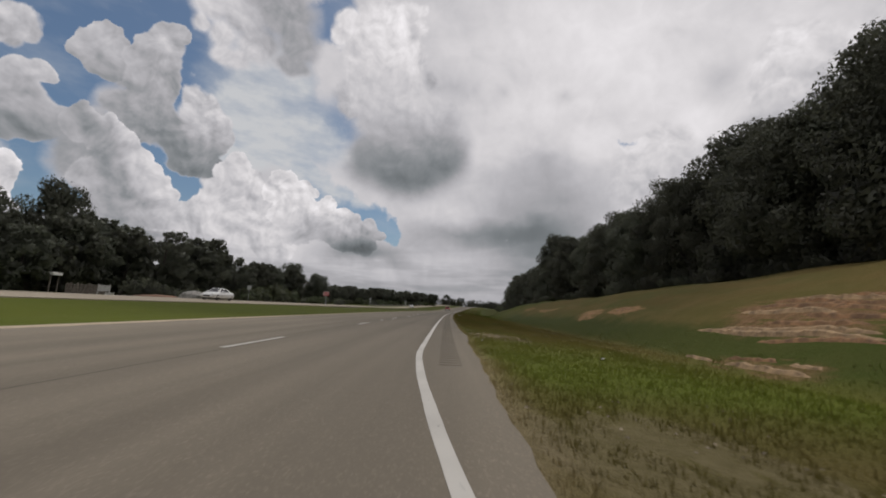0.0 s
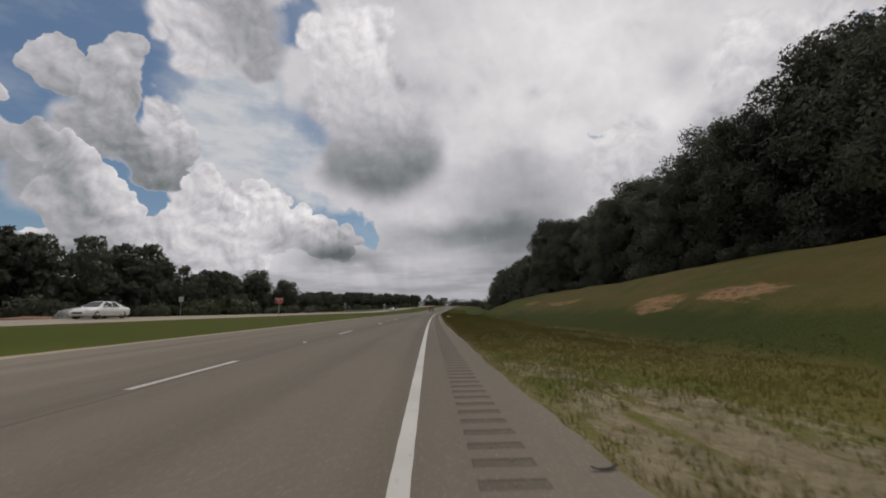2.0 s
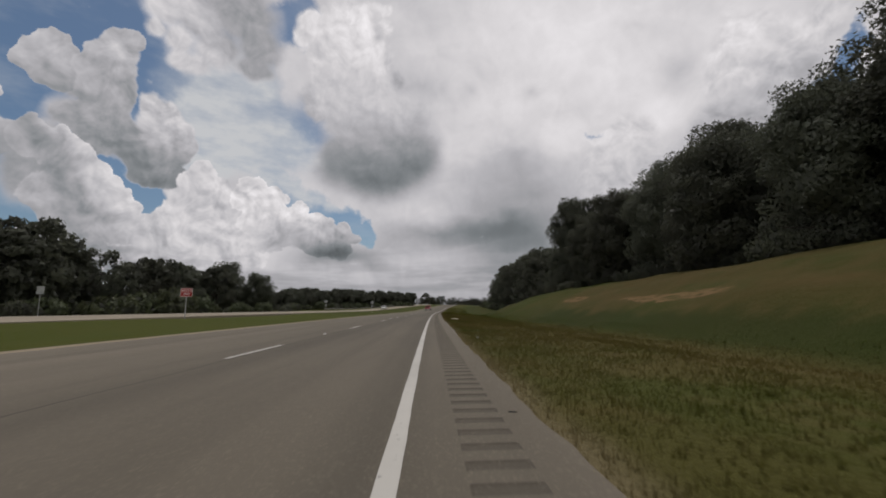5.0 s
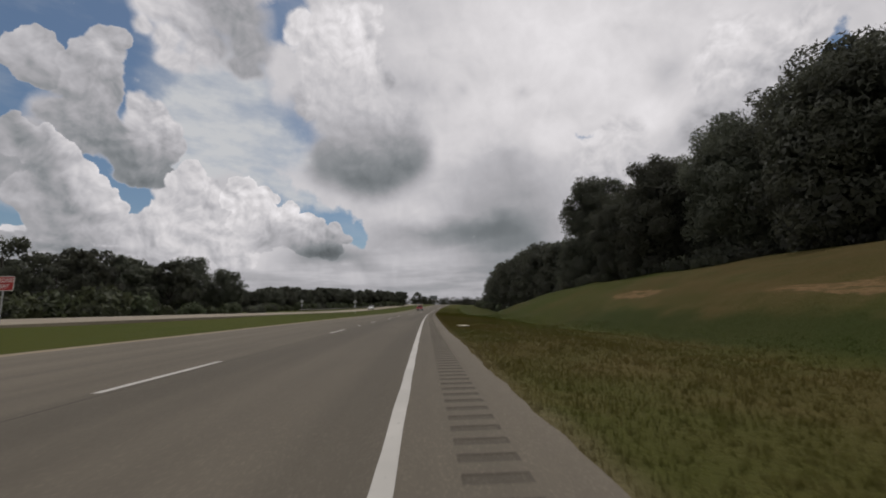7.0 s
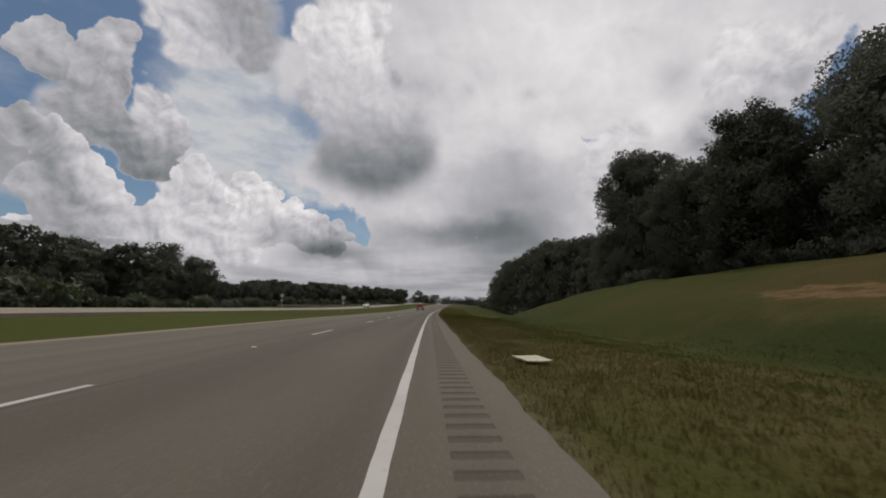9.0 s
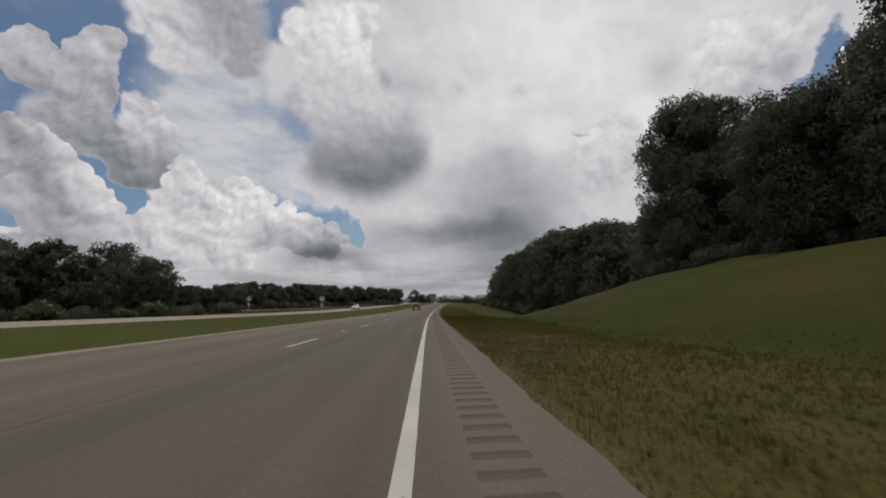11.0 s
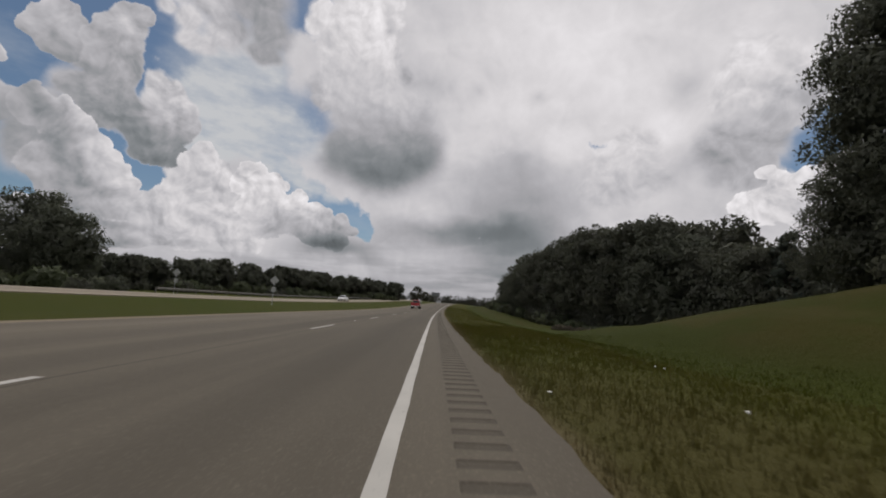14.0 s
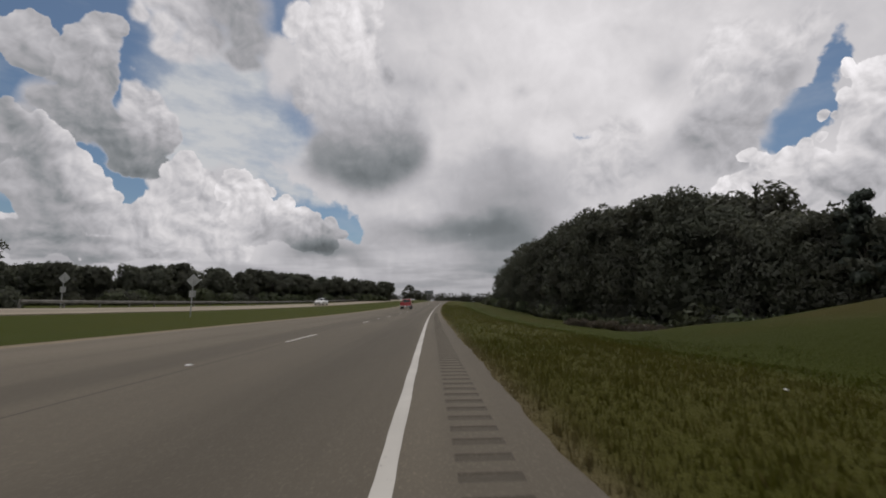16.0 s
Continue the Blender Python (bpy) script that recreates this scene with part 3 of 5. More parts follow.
def land(s, d):
    """Height of the ground."""
    s, d = np.broadcast_arrays(np.asarray(s, float), np.asarray(d, float))
    verge = np.interp(d, [0.8, 2.0, 6.0, 9.5, 11.2], [-0.035, -0.08, -0.30, -0.62, -0.70])
    hill = np.interp(d, [10.6, 11.6, 14.8, 20.0, 26.0, 34.0, 60.0, 200.0], [0.0, 0.35, 2.2, 4.2, 5.5, 6.2, 7.0, 6.0])
    big = 1.0 + 0.14 * step(-s, -45, 0) - 0.07 * step(s, 50, 68) * (1 - step(s, 108, 128))
    hill = hill * big * (1 - step(s, 112, 158))
    dale = -np.interp(d, [4.0, 12.0, 28.0, 45.0, 90.0], [0.0, 0.4, 2.6, 4.0, 3.0]) * step(s, 126, 176) * (1 - 0.8 * step(s, 240, 420))
    right = verge + hill + dale
    left = np.interp(-d, [9.3, 9.8, 15.0, 21.5, 22.3, 29.6, 31.0, 40.0, 70.0, 200.0], [-0.012, -0.022, -0.14, 0.30, 0.34, 0.57, 0.52, 0.35, 0.4, 1.0])
    left = left - 0.17 * step(-d, 14, 21) * step(s, 64, 84) * (1 - step(s, 94, 116))
    z = np.where(d > 0.9, right, np.where(d < -9.3, left, -0.06))
    wild = np.sin(s * 0.37 + 1.3 * np.sin(d * 0.6)) * np.sin(d * 0.9 + 0.7 * np.sin(s * 0.23)) * 0.05
    rough = step(d, 1.6, 4.0) * np.where(d > 10, 2.2, 1.0)
    return z + wild * rough + rise(s)


def spot(s, d, z=None):
    """The place in the world of a point of the plan."""
    return Vector((float(d + curve(s)), float(s), float(land(s, d)) if z is None else float(z)))


def aim(s):
    """How far the road has turned at s, in degrees."""
    return -math.degrees(math.atan(float(curve(s + 0.5) - curve(s - 0.5))))


def link(name, verts, faces, mats, parent=None, smooth=False, uv=None, index=None):
    me = bpy.data.meshes.new(name)
    me.from_pydata(verts, [], faces)
    for m in mats if isinstance(mats, (list, tuple)) else [mats]:
        me.materials.append(m)
    if index is not None:
        me.polygons.foreach_set("material_index", index)
    if smooth:
        me.polygons.foreach_set("use_smooth", [True] * len(me.polygons))
    if uv is not None:
        layer = me.uv_layers.new(name="map")
        loops = np.empty(len(me.loops), int)
        me.loops.foreach_get("vertex_index", loops)
        layer.data.foreach_set("uv", np.asarray(uv, float)[loops].ravel())
    me.update()
    ob = new(name, me)
    if parent:
        ob.parent = parent
    return ob


def part(name, bm, material, parent, label="", smooth=False):
    me = bpy.data.meshes.new(name)
    bmesh.ops.recalc_face_normals(bm, faces=bm.faces)
    bm.to_mesh(me)
    bm.free()
    me.materials.append(material)
    if smooth:
        me.polygons.foreach_set("use_smooth", [True] * len(me.polygons))
    ob = new(name, me)
    if parent:
        ob.parent = parent
    return tagged(ob, label)


def sheet(name, ss, ds, height_of, material, smooth=True, skip=None):
    """A sheet over the plan; its map is (d, s) in metres."""
    S, D = np.meshgrid(ss, ds, indexing="ij")
    Z = height_of(S, D)
    verts = np.stack([D + curve(S), S, Z], -1).reshape(-1, 3)
    n = len(ds)
    faces = [(i * n + j, i * n + j + 1, (i + 1) * n + j + 1, (i + 1) * n + j) for i in range(len(ss) - 1) for j in range(n - 1)]
    if skip:
        faces = [f for f in faces if not skip(S.ravel()[f[0]], D.ravel()[f[0]])]
    return link(name, verts.tolist(), faces, material, smooth=smooth, uv=np.stack([D, S], -1).reshape(-1, 2))


# ------------------------------------------------------------------ ground and roads
near_s = np.concatenate([[-900, -500, -300, -180, -120, -80, -55, -40], np.arange(-30, 180, 1.0), np.arange(180, 430, 8), [450, 500, 600, 750, 950, 1300, 1800, 2500, 3400, 4400]])
near_d = np.concatenate([[-4300, -2500, -1400, -800, -450, -260, -170, -120, -95, -80, -70, -60, -52, -46, -40, -36, -33, -31.4, -30.2, -29.6],
                         [-28, -26, -24, -22.3, -21.9], np.arange(-21, -10, 1.2), [-9.8, -9.3, -9.0, -5, -1, 0.8, 1.0, 1.2, 1.4, 1.7], np.arange(2.2, 36, 0.7), [38, 41, 45, 50, 56, 64, 75, 90, 115, 150, 200, 300, 450, 800, 1400, 2500, 4300]])
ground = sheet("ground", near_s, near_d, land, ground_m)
tagged(ground, "mown roadside turf, olive green and straw brown, over a low hill", "ground", kind="structure")

road_s = np.concatenate([np.arange(-60, 200, 4.0), np.arange(200, 1000, 10)])


RUMBLE_A, RUMBLE_B, RUMBLE_FROM, RUMBLE_TO = 0.43, 0.83, 7.09, 172.0


def ragged(s, reach):
    """An uneven edge, metre by metre."""
    return reach * (0.5 * np.sin(s * 1.9) + 0.5 * np.sin(s * 4.7 + 1.1) + 0.6 * np.sin(s * 0.53 + 2.0)) / 1.6


def slab(name, ss, left, right, z_of, material, label, thick=0.07):
    """A strip of pavement with edges that drop to the soil. left and right are functions of s."""
    a, b = left(ss), right(ss)
    z = z_of(ss)
    cols = [(a, z - thick), (a, z), (a * 0.75 + b * 0.25, z), (a * 0.5 + b * 0.5, z), (a * 0.25 + b * 0.75, z), (b, z), (b, z - thick)]
    V, U = [], []
    for d, zz in cols:
        V.append(np.stack([d + curve(ss), ss, zz], -1))
        U.append(np.stack([d, ss], -1))
    V, U = np.stack(V, 1), np.stack(U, 1)
    n = len(cols)
    faces = [(i * n + j, i * n + j + 1, (i + 1) * n + j + 1, (i + 1) * n + j) for i in range(len(ss) - 1) for j in range(n - 1)]
    ob = link(name, V.reshape(-1, 3).tolist(), faces, material, uv=U.reshape(-1, 2))
    return tagged(ob, label, "road", kind="structure")


fine_s = np.concatenate([np.arange(-40, 150, 0.35), np.arange(150, 250, 2.0), np.arange(250, 1000, 10)])
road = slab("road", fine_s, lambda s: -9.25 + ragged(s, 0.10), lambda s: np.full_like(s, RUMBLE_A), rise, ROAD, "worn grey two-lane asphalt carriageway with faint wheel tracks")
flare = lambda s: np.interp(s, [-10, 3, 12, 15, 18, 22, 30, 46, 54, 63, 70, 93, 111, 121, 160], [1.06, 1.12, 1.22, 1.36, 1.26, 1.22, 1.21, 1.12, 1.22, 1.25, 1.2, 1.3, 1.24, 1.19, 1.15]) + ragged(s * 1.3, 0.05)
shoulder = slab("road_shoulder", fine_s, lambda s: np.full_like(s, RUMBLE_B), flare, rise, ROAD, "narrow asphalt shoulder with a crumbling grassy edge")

# milled grooves of the rumble strip, sunk into the shoulder
rs = [(s, 0) for s in np.arange(-40.0, 7.0, 0.35)]
pitch, wide = 0.326, 0.15
n_grooves = int((RUMBLE_TO - RUMBLE_FROM) / pitch)
for i in range(n_grooves):
    g = RUMBLE_FROM + i * pitch
    rs += [(g, 0), (g + 0.02, 1), (g + wide - 0.02, 1), (g + wide, 0)]
rs += [(s, 0) for s in range(176, 1000, 12)]
S = np.array([s for s, _ in rs])
deep = np.array([k for _, k in rs]) * 0.008
V, U, faces, index = [], [], [], []
side = [RUMBLE_A, RUMBLE_A + 0.02, RUMBLE_B - 0.025, RUMBLE_B]
for j, d in enumerate(side):
    z = rise(S) - (deep if j in (1, 2) else 0)
    wob = 0.006 * np.sin(S * 37.0 + j) if j in (1, 2) else 0.0
    V.append(np.stack([d + curve(S), S + wob, z], -1))
    U.append(np.stack([np.full_like(S, d), S], -1))
V, U = np.stack(V, 1), np.stack(U, 1)
for i in range(len(S) - 1):
    for j in range(3):
        faces.append((i * 4 + j, i * 4 + j + 1, (i + 1) * 4 + j + 1, (i + 1) * 4 + j))
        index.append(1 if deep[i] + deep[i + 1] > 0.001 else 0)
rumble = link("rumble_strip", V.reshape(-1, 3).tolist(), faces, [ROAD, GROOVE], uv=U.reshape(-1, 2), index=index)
tagged(rumble, "row of dark milled grooves across the asphalt shoulder", "rumble strip", kind="structure")

other = slab("far_road", np.concatenate([np.arange(-60, 250, 3.0), np.arange(250, 1000, 10)]), lambda s: -29.6 + ragged(s, 0.1), lambda s: -22.3 + ragged(s + 7, 0.12),
             lambda s: rise(s) + 0.52, FAR_ROAD, "pale grey asphalt carriageway beyond the grass median", 0.3)
# the far carriageway leans towards the median
me = other.data
for v in me.vertices:
    v.co.z += -(v.co.x - float(curve(v.co.y)) + 26.0) * 0.032


def stripe(name, ss, d_of, wide, z, material, label, category="road marking"):
    """A painted line on the road with slightly chewed edges."""
    a = d_of(ss) - wide / 2 + ragged(ss * 5, 0.006)
    b = d_of(ss) + wide / 2 + ragged(ss * 5 + 3, 0.006)
    V = np.stack([np.stack([a + curve(ss), ss, rise(ss) + z], -1), np.stack([b + curve(ss), ss, rise(ss) + z], -1)], 1).reshape(-1, 3)
    faces = [(2 * i, 2 * i + 1, 2 * i + 3, 2 * i + 2) for i in range(len(ss) - 1)]
    return tagged(link(name, V.tolist(), faces, material), label, category, kind="structure")


def edge_path(s):
    return 0.62 * np.clip((9.4 - s) / 7.2, 0, 1.6) ** 1.5


stripe("edge_line", np.concatenate([np.arange(-12, 150, 0.3), np.arange(150, 800, 4)]), edge_path, 0.125, 0.004, WHITE_LINE, "worn white painted edge line on grey asphalt")
DASH_AT = 7.93
for i in range(-3, 40):
    s0 = DASH_AT + i * 12.192
    stripe("lane_dash", np.arange(s0, s0 + 3.06, 0.15), lambda s: np.full_like(s, -3.652), 0.11, 0.004, WHITE_LINE, "white painted lane dash on grey asphalt")["group"] = "lane dashes"

# ------------------------------------------------------------------ trees


def tube(V, F, path, radii, sides=7):
    """Adds a tapered tube along a path to lists of vertices and faces."""
    base = len(V)
    for i, p in enumerate(path):
        a = Vector(path[min(i + 1, len(path) - 1)]) - Vector(path[max(i - 1, 0)])
        q = a.to_track_quat("Z", "Y")
        for j in range(sides):
            w = 2 * math.pi * j / sides
            V.append(tuple(Vector(p) + q @ Vector((math.cos(w) * radii[i], math.sin(w) * radii[i], 0))))
    for i in range(len(path) - 1):
        for j in range(sides):
            k = (j + 1) % sides
            F.append((base + i * sides + j, base + i * sides + k, base + (i + 1) * sides + k, base + (i + 1) * sides + j))
    F.append(tuple(base + (len(path) - 1) * sides + j for j in range(sides)))


def leaves(centres, sizes, count, size, seed, droop=0.0, flatness=0.8, inner=1e9):
    """Many small leaf sprays on uneven clumps. Returns vertices and faces."""
    r = np.random.default_rng(seed)
    weight = sizes ** 2 / np.sum(sizes ** 2)
    pick = r.choice(len(centres), count, p=weight)
    ray = r.normal(size=(count, 3))
    ray /= np.linalg.norm(ray, axis=1)[:, None]
    ray[:, 2] *= flatness
    far = sizes[pick] * np.clip(r.normal(0.86, 0.20 if inner > 1e8 else 0.14, count), 0.1, 1.16)
    at = centres[pick] + ray * far[:, None]
    out = ray + r.normal(scale=0.55, size=(count, 3))
    out[:, 2] -= droop
    out /= np.linalg.norm(out, axis=1)[:, None]
    other_way = r.normal(size=(count, 3))
    across = np.cross(out, other_way)
    across /= np.linalg.norm(across, axis=1)[:, None]
    along = np.cross(across, out)
    k = (size * r.uniform(0.55, 1.35, count) * np.where(sizes[pick] > inner, 1.55, 1.0))[:, None]
    a = at - along * k + out * k * 0.2
    b = at + across * k * 0.75 - out * k * 0.1
    c = at + along * k + out * k * 0.2 - across * k * 0.35
    V = np.stack([a, b, c], 1).reshape(-1, 3)
    F = np.arange(count * 3).reshape(-1, 3)
    return V, F


def tree_kind(name, tall, reach, seed, count, size, bottom=0.12, leaf=None, clumps=78, lean=0.0, spire=0.0, label="", full=False):
    """A broadleaf tree: tapered trunk with limbs that carry a crown of leafy clumps."""
    r = np.random.default_rng(seed)
    root = new(name)
    hs = r.uniform(0, 1, clumps) ** 0.85
    z = tall * (bottom + (0.95 - bottom) * hs)
    prof = np.clip(1 - np.abs((hs - 0.40) / 0.66) ** 2.6, 0.05, 1) ** 0.5 * (1 - spire * hs)
    ang = r.uniform(0, 2 * math.pi, clumps)
    rad = reach * prof * np.sqrt(r.uniform(0.12, 1, clumps)) * (r.uniform(0.88, 1.04, clumps) if full else r.uniform(0.75, 1.12, clumps))
    centres = np.stack([np.cos(ang) * rad + lean * z / tall, np.sin(ang) * rad, z], -1)
    sizes = reach * r.uniform(0.17, 0.33, clumps) * (1 - 0.25 * hs)
    if full:
        h = np.linspace(0.18, 0.84, 9)
        w = r.uniform(0, 2 * math.pi, 9)
        off = reach * np.where(h < 0.7, 0.34, 0.16)
        heart = np.stack([np.cos(w) * off + lean * h, np.sin(w) * off, tall * h], -1)
        centres, sizes = np.concatenate([centres, heart]), np.concatenate([sizes, reach * np.where(h < 0.7, 0.50, 0.40)])
    V, F = [], []
    bend = [(lean * t + 0.25 * math.sin(3 * t + seed), 0.2 * math.sin(4 * t + 2 * seed), tall * 0.82 * t) for t in (-0.02, 0.03, 0.15, 0.35, 0.6, 0.85, 1.0)]
    thick = tall * 0.02
    tube(V, F, bend, [thick * w for w in (1.7, 1.25, 1.0, 0.85, 0.6, 0.35, 0.12)])
    for i in np.argsort(-sizes)[:14]:
        c = centres[i]
        t = max(0.10, min(0.85, c[2] / tall - 0.16))
        foot = Vector((lean * t + 0.25 * math.sin(3 * t + seed), 0.2 * math.sin(4 * t + 2 * seed), tall * 0.82 * t))
        mid = foot.lerp(Vector(c), 0.5) + Vector((0, 0, 0.06 * reach))
        tube(V, F, [foot, mid, Vector(c)], [thick * 0.5 * (1 - 0.5 * t), thick * 0.28, thick * 0.07], 5)
    link("trunk", V, F, BARK, root, smooth=True)
    LV, LF = leaves(centres, sizes, count, size, seed + 7, 0.1, inner=0.36 * reach)
    link("crown", LV.tolist(), LF.tolist(), leaf or LEAF, root)
    return tagged(root, label or "tall broadleaf tree with a dense dark green crown", "tree")


def bush_kind(name, tall, reach, seed, count, size, leaf, label):
    r = np.random.default_rng(seed)
    root = new(name)
    n = 16
    ang, rad = r.uniform(0, 6.28, n), reach * np.sqrt(r.uniform(0, 1, n)) * 0.75
    centres = np.stack([np.cos(ang) * rad, np.sin(ang) * rad, tall * r.uniform(0.15, 0.72, n) * (1 - 0.4 * rad / reach)], -1)
    sizes = r.uniform(0.22, 0.42, n) * min(tall, reach * 1.3)
    V, F = [], []
    for c in centres[:9]:
        tube(V, F, [(0.1 * c[0], 0.1 * c[1], -0.1), (0.5 * c[0], 0.5 * c[1], 0.6 * c[2]), tuple(c)], [0.05, 0.035, 0.012], 5)
    link("stems", V, F, BARK, root)
    LV, LF = leaves(centres, sizes, count, size, seed + 3, 0.0, 0.9)
    LV[:, 2] = np.maximum(LV[:, 2], -0.05)
    link("leaves", LV.tolist(), LF.tolist(), leaf, root)
    return tagged(root, label, "bush")


NEAR_OAKS = [tree_kind("oak_tree", 20, 6.6, 11, 42000, 0.18, 0.02, clumps=104, full=True), tree_kind("oak_tree", 18, 6.9, 23, 42000, 0.18, 0.02, clumps=104, lean=0.8, full=True), tree_kind("oak_tree", 16, 6.6, 41, 42000, 0.18, 0.01, clumps=100, full=True)]
OAKS = [tree_kind("oak_tree", 20, 6.6, 12, 12500, 0.275, 0.02, full=True), tree_kind("oak_tree", 18, 6.9, 24, 12500, 0.275, 0.02, lean=0.8, full=True), tree_kind("oak_tree", 21, 6.0, 37, 12500, 0.275, 0.03, lean=-0.6, full=True), tree_kind("oak_tree", 15, 6.6, 43, 13000, 0.26, 0.01, full=True)]
DOME_OAK = tree_kind("oak_tree", 20, 6.9, 19, 80000, 0.172, 0.02, clumps=150, full=True)
BACK_OAKS = [tree_kind("oak_tree", 19, 6.8, 14, 5000, 0.44, 0.02, full=True), tree_kind("oak_tree", 17, 6.4, 26, 5000, 0.44, 0.02, lean=0.6, full=True)]
FAR_ROW = [tree_kind("oak_tree", 12, 5.4, 63, 3200, 0.47, 0.02, full=True, label="dark green broadleaf tree in the row beyond the guardrail"), tree_kind("oak_tree", 11, 4.8, 73, 3200, 0.47, 0.02, full=True, label="dark green broadleaf tree in the row beyond the guardrail")]
THIN = tree_kind("pine_tree", 17, 3.4, 55, 9000, 0.27, 0.12, PINE, 40, 0.3, 0.75, "slender dark green conifer standing at the wood edge")
FAR_OAKS = [tree_kind("oak_tree", 12, 5.2, 61, 6000, 0.35, 0.02, label="dark green broadleaf tree across the far carriageway"),
            tree_kind("oak_tree", 13, 5.8, 67, 6000, 0.35, 0.03, clumps=60, label="dark green broadleaf tree across the far carriageway"),
            tree_kind("oak_tree", 11, 4.4, 71, 6000, 0.35, 0.02, label="dark green broadleaf tree across the far carriageway")]
OPEN_OAK = tree_kind("live_oak_tree", 13, 7.0, 83, 11000, 0.29, 0.30, clumps=30, label="spreading oak with open crown and bare lower trunk")
SHRUBS = [bush_kind("shrub", 3.0, 2.6, 5, 1700, 0.245, SCRUB, "rounded green shrub at the foot of the trees"),
          bush_kind("shrub", 2.2, 2.4, 9, 1600, 0.225, SCRUB, "low ragged shrub at the foot of the trees"),
          bush_kind("shrub", 4.2, 3.0, 15, 1500, 0.30, LEAF, "dark leafy undergrowth at the wood edge")]
BRUSH = bush_kind("dry_brush", 1.6, 2.2, 27, 3000, 0.12, DRY_LEAF, "brownish dry brush at the foot of the wood")
STORE = [*NEAR_OAKS, DOME_OAK, *OAKS, *BACK_OAKS, *FAR_ROW, THIN, *FAR_OAKS, OPEN_OAK, *SHRUBS, BRUSH]
used = set()
dice = random.Random(12)


def plant(kind, s, d, tall=None, group="", wide=None, sink=0.15):
    """Stands a tree or bush of a kind on the ground; tall scales it."""
    full = KIND_TALL[kind.name]
    k = (tall or full) / full
    w = wide or k
    at = spot(s, d)
    at.z -= sink * k
    m = Matrix.LocRotScale(at, Euler((0, 0, dice.uniform(0, 6.28))), None)
    if kind.name in used:
        ob = copy_thing(kind, m)
    else:
        used.add(kind.name)
        ob = kind
        ob.matrix_basis = m
    ob.scale = (w, w, k)
    if group:
        ob["group"] = group
    return ob


KIND_TALL = {o.name: h for o, h in zip(STORE, (20, 18, 16, 20, 20, 18, 21, 15, 19, 17, 12, 11, 17, 12, 13, 11, 13, 3.0, 2.2, 4.2, 1.6))}

# wood along the crest of the hill
for s, d, tall in ((-22, 31, 19), (-14, 33, 20), (-6, 30, 19), (1, 33, 20), (8, 29.5, 18), (15, 33, 19), (22, 30, 16), (29, 33.5, 18), (36, 30, 15.5), (43, 34, 18), (50, 30, 14.5), (57, 33.5, 17),
                   (64, 30, 14.5), (70, 35, 18), (77, 31, 15.5), (83, 36, 20.5), (89, 31.5, 16.5), (95, 36, 20), (100, 30.5, 17), (106, 35, 19), (111, 29.5, 13.2), (117, 33, 14.5)):
    plant(dice.choice(NEAR_OAKS), s + dice.uniform(-1, 1), d + dice.uniform(-0.8, 0.8), tall * (0.87 if 60 < s < 108 else 0.98 if 38 < s <= 60 else 0.92 if 25 < s <= 38 else 1.0) * dice.uniform(0.97, 1.06), "wood on the hill")
for i in range(22):
    plant(dice.choice(BACK_OAKS), -24 + i * 6.6 + dice.uniform(-2, 2), 41 + dice.uniform(-2, 3), dice.uniform(17, 21) * (1.0 if i < 12 else 0.88 if i < 19 else 0.72), "wood on the hill")
plant(DOME_OAK, 127.2, 32.6, 22.4, "wood on the hill", 0.95)
plant(NEAR_OAKS[2], 129.5, 29.5, 10.5, "wood on the hill", 0.62)
plant(NEAR_OAKS[1], 122.5, 38.0, 17.5, "wood on the hill")
for i in range(44):
    s = -26 + i * 3.5
    plant(SHRUBS[2], s + dice.uniform(-1, 1), (26.8 if s < 108 else 26.8 - (s - 108) * 0.12) + dice.uniform(0.2, 1.6), dice.uniform(1.3, 2.8), "undergrowth on the hill")

# second wood in the dip beyond the hill, highest in its middle
CREST = ([-0.08, 0.0, 0.05, 0.09, 0.12, 0.16, 0.24, 0.40, 0.55, 0.74, 0.88, 1.0], [16, 20.5, 22.5, 24, 28, 33.0, 32, 35, 33, 29.5, 23, 18])
for i in range(34):
    f = i / 33
    s, d = 172 + 180 * f, 58 - 27 * f
    top = float(np.interp(f, *CREST))
    plant(OAKS[i % 3], s + dice.uniform(-1.5, 1.5), d + dice.uniform(-1, 1.5), top * dice.uniform(0.93, 1.04), "wood in the dip", sink=0.6)
    plant(dice.choice(BACK_OAKS), s + dice.uniform(-3, 3), d + 9 + dice.uniform(-2, 3), top * dice.uniform(0.92, 1.02), "wood in the dip", sink=0.6)
    plant(dice.choice(SHRUBS), s + dice.uniform(-3, 3), d - 7 + dice.uniform(-2, 2), dice.uniform(3.5, 7.5), "scrub in the dip")
    if f < 0.5:
        plant(SHRUBS[1], s + dice.uniform(-3, 3), d - 12 + dice.uniform(-3, 2), dice.uniform(2.2, 4.0), "scrub in the dip")
for i in range(26):
    plant(BRUSH, 150 + 2.2 * i + dice.uniform(-1, 1), 41 - 0.30 * i + dice.uniform(-4, 4), dice.uniform(1.4, 2.6), "dry brush in the dip")
for s, d, tall in ((166.5, 57, 21.5), (170, 57.5, 19.5), (163, 62, 18.5), (158, 61, 19.5), (154, 63, 20.5), (150, 66, 19)):
    plant(THIN, s, d, tall, "conifers in the dip", 1.15)
for s, d, tall in ((168.5, 62, 18), (164, 60, 16.5), (159, 62, 15.5), (154, 65, 16), (149, 68, 16), (141, 70, 15), (133, 66, 15)):
    plant(OAKS[3], s, d, tall, "wood in the dip")

